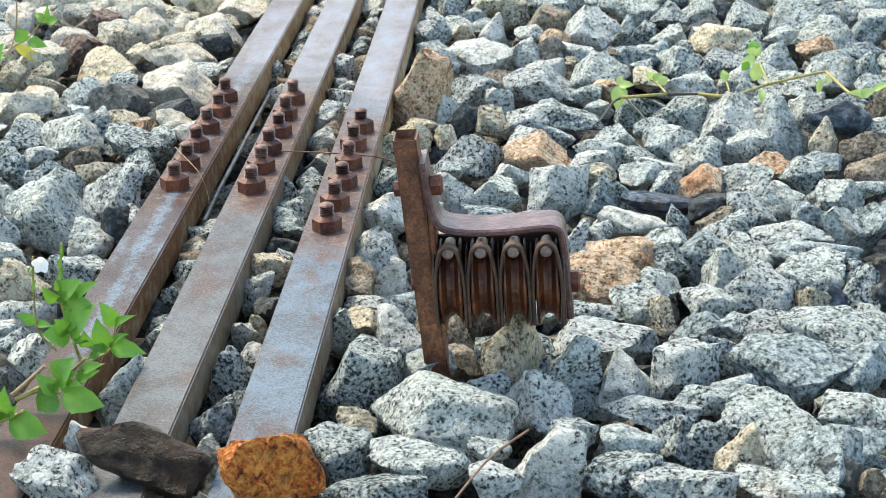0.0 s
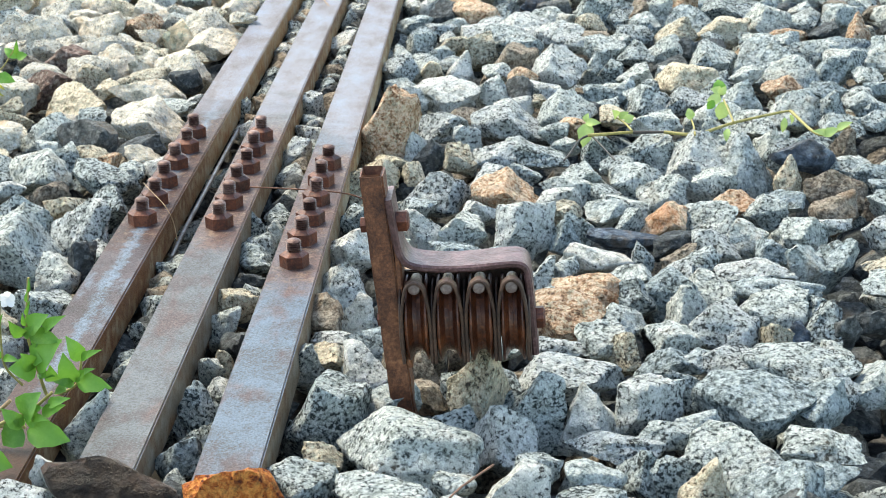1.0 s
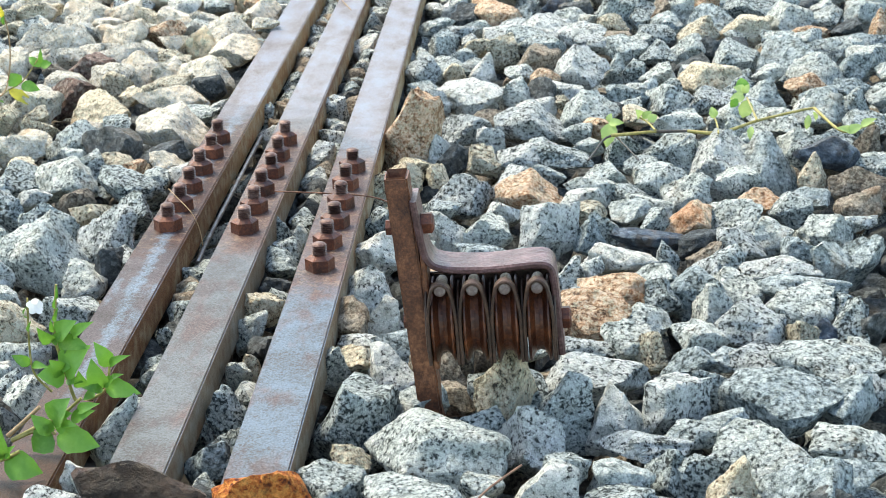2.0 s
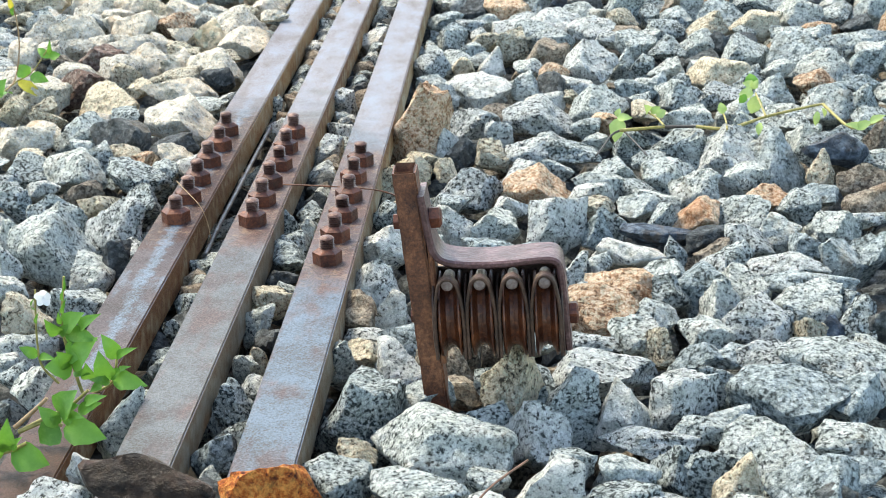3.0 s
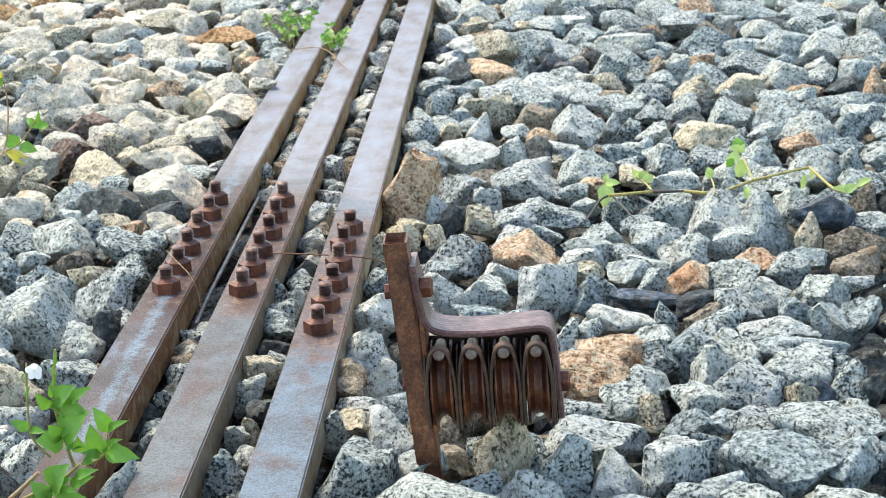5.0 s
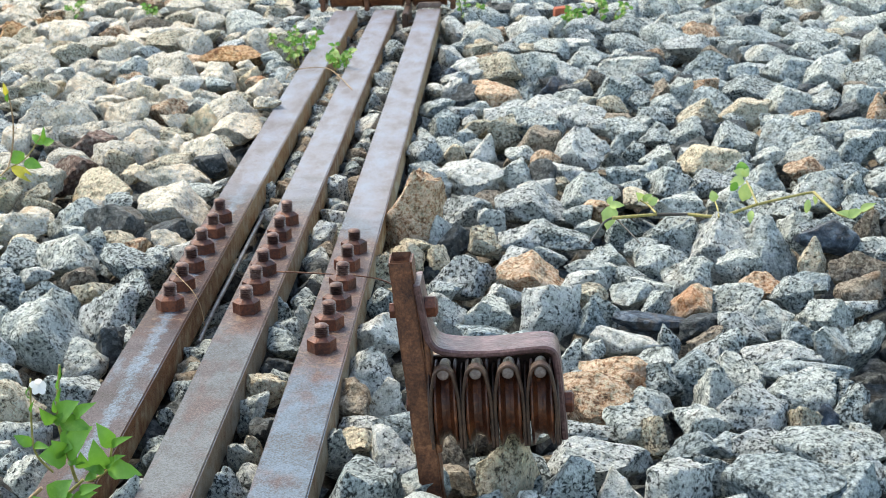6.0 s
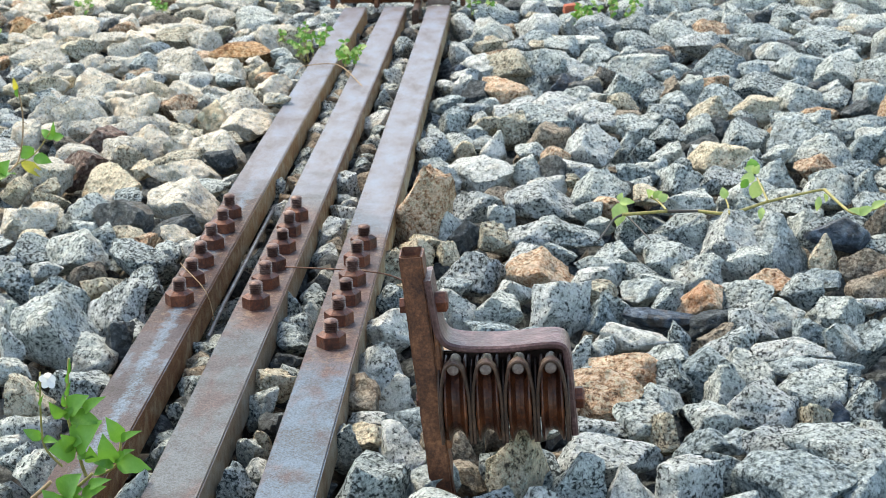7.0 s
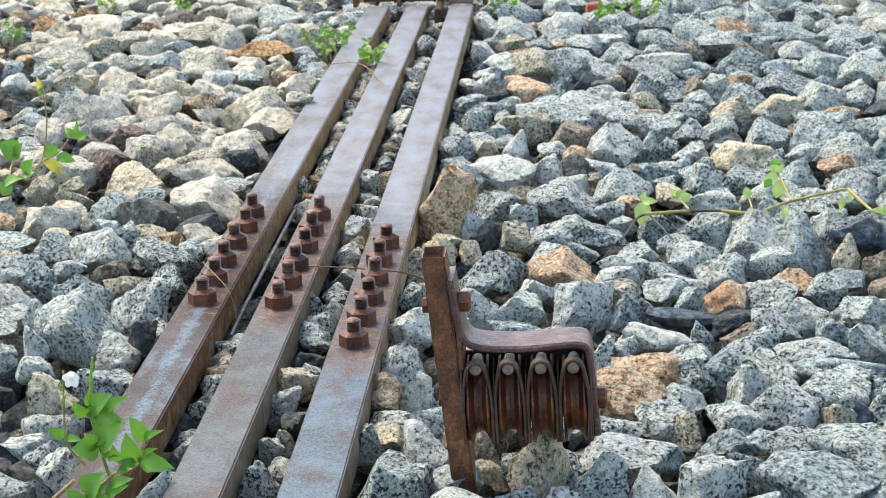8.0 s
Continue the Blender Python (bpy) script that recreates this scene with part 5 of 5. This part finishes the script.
strand("dry_twig", "thin dry brown twig lying between stones", "twig", [(0.1870, -0.4927, 0.0300), (0.1986, -0.4586, 0.0300), (0.2091, -0.4318, 0.0300), (0.2222, -0.4109, 0.0300), (0.2336, -0.3935, 0.0300)], 0.0009, TWIG)
strand("grass_stalk", "thin dry pale grass stalk arched over a rod", "grass stalk", [(-0.1293, 0.2194, 0.0500), (-0.1120, 0.1878, 0.0470), (-0.0945, 0.1588, 0.0430), (-0.0881, 0.1596, 0.0250), (-0.0850, 0.1512, 0.0100)], 0.0004, STRAW)
strand("grass_stalk", "thin dry tan grass stalk bent across a rod", "grass stalk", [(-0.1497, 1.3078, 0.0300), (-0.1471, 1.3482, 0.0360), (-0.1204, 1.3595, 0.0380), (-0.0891, 1.3718, 0.0360), (-0.0645, 1.3124, 0.0340), (-0.0322, 1.2070, 0.0300)], 0.0008, STRAW)
brick_bit((0.3122, 2.0190, 0.0150))
# plants end

# ---- far roller frame that carries the rods ----
ROLLER_Y = 2.045
frame_thing = thing("rod_roller_frame", "rusty iron roller frame carrying three rods across ballast", "roller frame", at=(-0.0375, ROLLER_Y, -0.03))


def roller_part(name, bm, material, label=""):
    bmesh.ops.translate(bm, verts=bm.verts, vec=(0.0375, -ROLLER_Y, 0.03))
    return part(name, bm, material, frame_thing, label)


for x, _ in RODS:
    bm = bmesh.new()
    lathe(bm, [(-0.032, 0.010), (-0.034, 0.026), (-0.031, 0.0285), (-0.027, 0.026), (0.027, 0.026), (0.031, 0.0285), (0.034, 0.026), (0.032, 0.010)], (x, ROLLER_Y, 0.056), (1, 0, 0), 28)
    roller_part("roller", bm, RUST)
bm = bmesh.new()
lathe(bm, [(-0.145, 0.008), (-0.145, 0.010), (0.145, 0.010), (0.145, 0.008)], (-0.0375, ROLLER_Y, 0.056), (1, 0, 0), 16)
roller_part("axle", bm, RUST)
for x in (-0.166, -0.078, 0.005, 0.094):
    bm = bmesh.new()
    box(bm, (x, ROLLER_Y, 0.058), (0.010, 0.050, 0.070), 0.002)
    roller_part("bracket", bm, RUST)
    bm = bmesh.new()
    lathe(bm, [(-0.009, 0.010), (-0.009, 0.019), (-0.006, 0.021), (0.006, 0.021), (0.009, 0.019), (0.009, 0.010)], (x, ROLLER_Y, 0.056), (1, 0, 0), 20)
    roller_part("collar", bm, RUST_BRIGHT)
bm = bmesh.new()
box(bm, (-0.0375, ROLLER_Y + 0.01, -0.034), (0.30, 0.05, 0.008), 0.002)
roller_part("base_plate", bm, RUST)
bm = bmesh.new()
box(bm, (0.005, ROLLER_Y - 0.065, 0.012), (0.012, 0.13, 0.045), 0.002)
roller_part("guide_bar", bm, RUST_DARK)
bm = bmesh.new()
box(bm, (0.0485, ROLLER_Y - 0.038, 0.036), (0.046, 0.020, 0.010), 0.002)
roller_part("end_plate", bm, STEEL_END, "grey iron end plate")

# ---- conduit between the rods ----
strand("conduit", "thin grey iron conduit lying beside a rod", "conduit", [(-0.0901, 0.1419, -0.0040), (-0.0897, 0.2227, 0.0000), (-0.0876, 0.3149, 0.0030), (-0.0863, 0.4673, 0.0060), (-0.0915, 0.6346, -0.0040)], 0.0024, GREY_IRON)

# ---- ballast stones, last ----
def settle():
    """Fills the bed round the placed stones with random ones, in an upper and a darker lower layer."""
    rnd = random.Random(11)
    kinds = "gggggggwwwwwsssttdob"
    taken = {}

    def cell(x, y):
        return int(math.floor(x / 0.06)), int(math.floor(y / 0.06))

    for r in ROCKS:
        taken.setdefault(cell(r[0], r[1]), []).append((r[0], r[1], (r[3] + r[4]) / 4))
    rest = []
    for trial in range(9000):
        x, y = rnd.uniform(-1.5, 1.3), rnd.uniform(-0.9, 2.9)
        size = rnd.uniform(0.034, 0.058)
        if near_rod(x, size * 0.5, y):
            continue
        cx, cy = cell(x, y)
        if any(math.hypot(x - a, y - b) < (r + size / 2) * 0.86 for i in (-1, 0, 1) for j in (-1, 0, 1) for a, b, r in taken.get((cx + i, cy + j), ())):
            continue
        taken.setdefault((cx, cy), []).append((x, y, size / 2))
        warm = x < -0.25 and y > 0.4
        rest.append((x, y, rnd.uniform(-0.012, 0.004), size * rnd.uniform(0.95, 1.35), size * rnd.uniform(0.8, 1.1), size * rnd.uniform(0.6, 0.9), rnd.choice("yyyyyttgwo" if warm else "gggggggggwwsssstddob" if x > 0.3 else kinds)))
    # Between the rods: a darker mix, so part of the gap's shade is coloured in.
    for (left, a_wide), (right, b_wide) in zip(RODS, RODS[1:]):
        low_x, high_x = left + a_wide / 2, right - b_wide / 2
        y = -0.9
        while y < 1.93:
            size = rnd.uniform(0.028, 0.038)
            y += size * 0.72
            x = rnd.uniform(low_x + 0.013, high_x - 0.013)
            if any(abs(x - r[0]) < 0.03 and abs(y - r[1]) < (r[4] + size) * 0.42 for r in ROCKS) or left < -0.1 and 0.13 < y < 0.6:
                continue
            rest.append((x, y, rnd.uniform(-0.013, -0.003), min(size, high_x - low_x), size * 1.1, size * rnd.uniform(0.9, 1.15), rnd.choice("gwgdsb")))
    # Lower layer: mostly dark kinds, which put the shade of the gaps into stone colour.
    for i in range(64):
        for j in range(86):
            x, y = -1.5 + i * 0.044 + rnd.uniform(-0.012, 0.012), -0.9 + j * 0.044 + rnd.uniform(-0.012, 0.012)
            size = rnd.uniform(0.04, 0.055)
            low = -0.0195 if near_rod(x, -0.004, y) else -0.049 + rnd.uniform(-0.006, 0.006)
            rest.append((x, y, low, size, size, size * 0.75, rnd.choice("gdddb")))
    for i in range(104):
        for j in range(128):
            x, y = -2.86 + i * 0.055 + rnd.uniform(-0.018, 0.018), -2.5 + j * 0.055 + rnd.uniform(-0.018, 0.018)
            if -1.5 < x < 1.3 and -0.9 < y < 2.9 or near_rod(x, 0.03, y):
                continue
            size = rnd.uniform(0.05, 0.075)
            rest.append((x, y, -0.034 + rnd.uniform(-0.008, 0.012), size * 1.1, size, size * 0.8, rnd.choice(kinds)))
    return rest


def spin(rnd, wide):
    """A random turn: long stones lie flatter than small ones."""
    free = min(1.0, (0.045 / wide) ** 2)
    return Matrix.Rotation(rnd.uniform(-0.2, 0.2) * free + (math.pi if rnd.random() < 0.5 else 0), 4, "Z") @ Matrix.Rotation(rnd.uniform(-0.34, 0.34) * free, 4, "Y") @ Matrix.Rotation(rnd.uniform(-0.25, 0.25) * free, 4, "X")


rest = settle()
near_first = sorted(ROCKS, key=lambda r: r[1])
for x, y, z, wide, deep, high, kind in near_first[:300]:
    ob = new("stone", rock_mesh(LUCK.randrange(30, 38) if wide > 0.074 else LUCK.randrange(30), kind))
    ob.parent = ground
    ob.matrix_world = Matrix.Translation((x, y, z)) @ spin(LUCK, wide) @ Matrix.Diagonal((wide, deep, high, 1))
rest += near_first[300:]

letters = "".join(STONE)
all_pts, all_tris, all_mats, base = [], [], [], 0
for x, y, z, wide, deep, high, kind in rest:
    pts, tris = COARSE[LUCK.randrange(len(COARSE))] if z > -0.018 else PEBBLE[LUCK.randrange(len(PEBBLE))]
    m = np.array((Matrix.Translation((x, y, z)) @ spin(LUCK, wide) @ Matrix.Diagonal((wide, deep, high, 1))))
    all_pts.append(pts @ m[:3, :3].T + m[:3, 3])
    all_tris.append(tris + base)
    all_mats.append(np.full(len(tris), letters.index(kind)))
    base += len(pts)
mesh = bpy.data.meshes.new("loose_stones")
mesh.from_pydata(np.concatenate(all_pts).tolist(), [], np.concatenate(all_tris).tolist())
for k in letters:
    mesh.materials.append(STONE[k])
mesh.polygons.foreach_set("material_index", np.concatenate(all_mats).astype(np.int32))
mesh.polygons.foreach_set("use_smooth", [True] * len(mesh.polygons))
mesh.set_sharp_from_angle(angle=0.6)
bed = new("loose_stones", mesh)
bed.parent = ground
tagged(bed, "crushed grey granite ballast stones", "", "", "stuff")
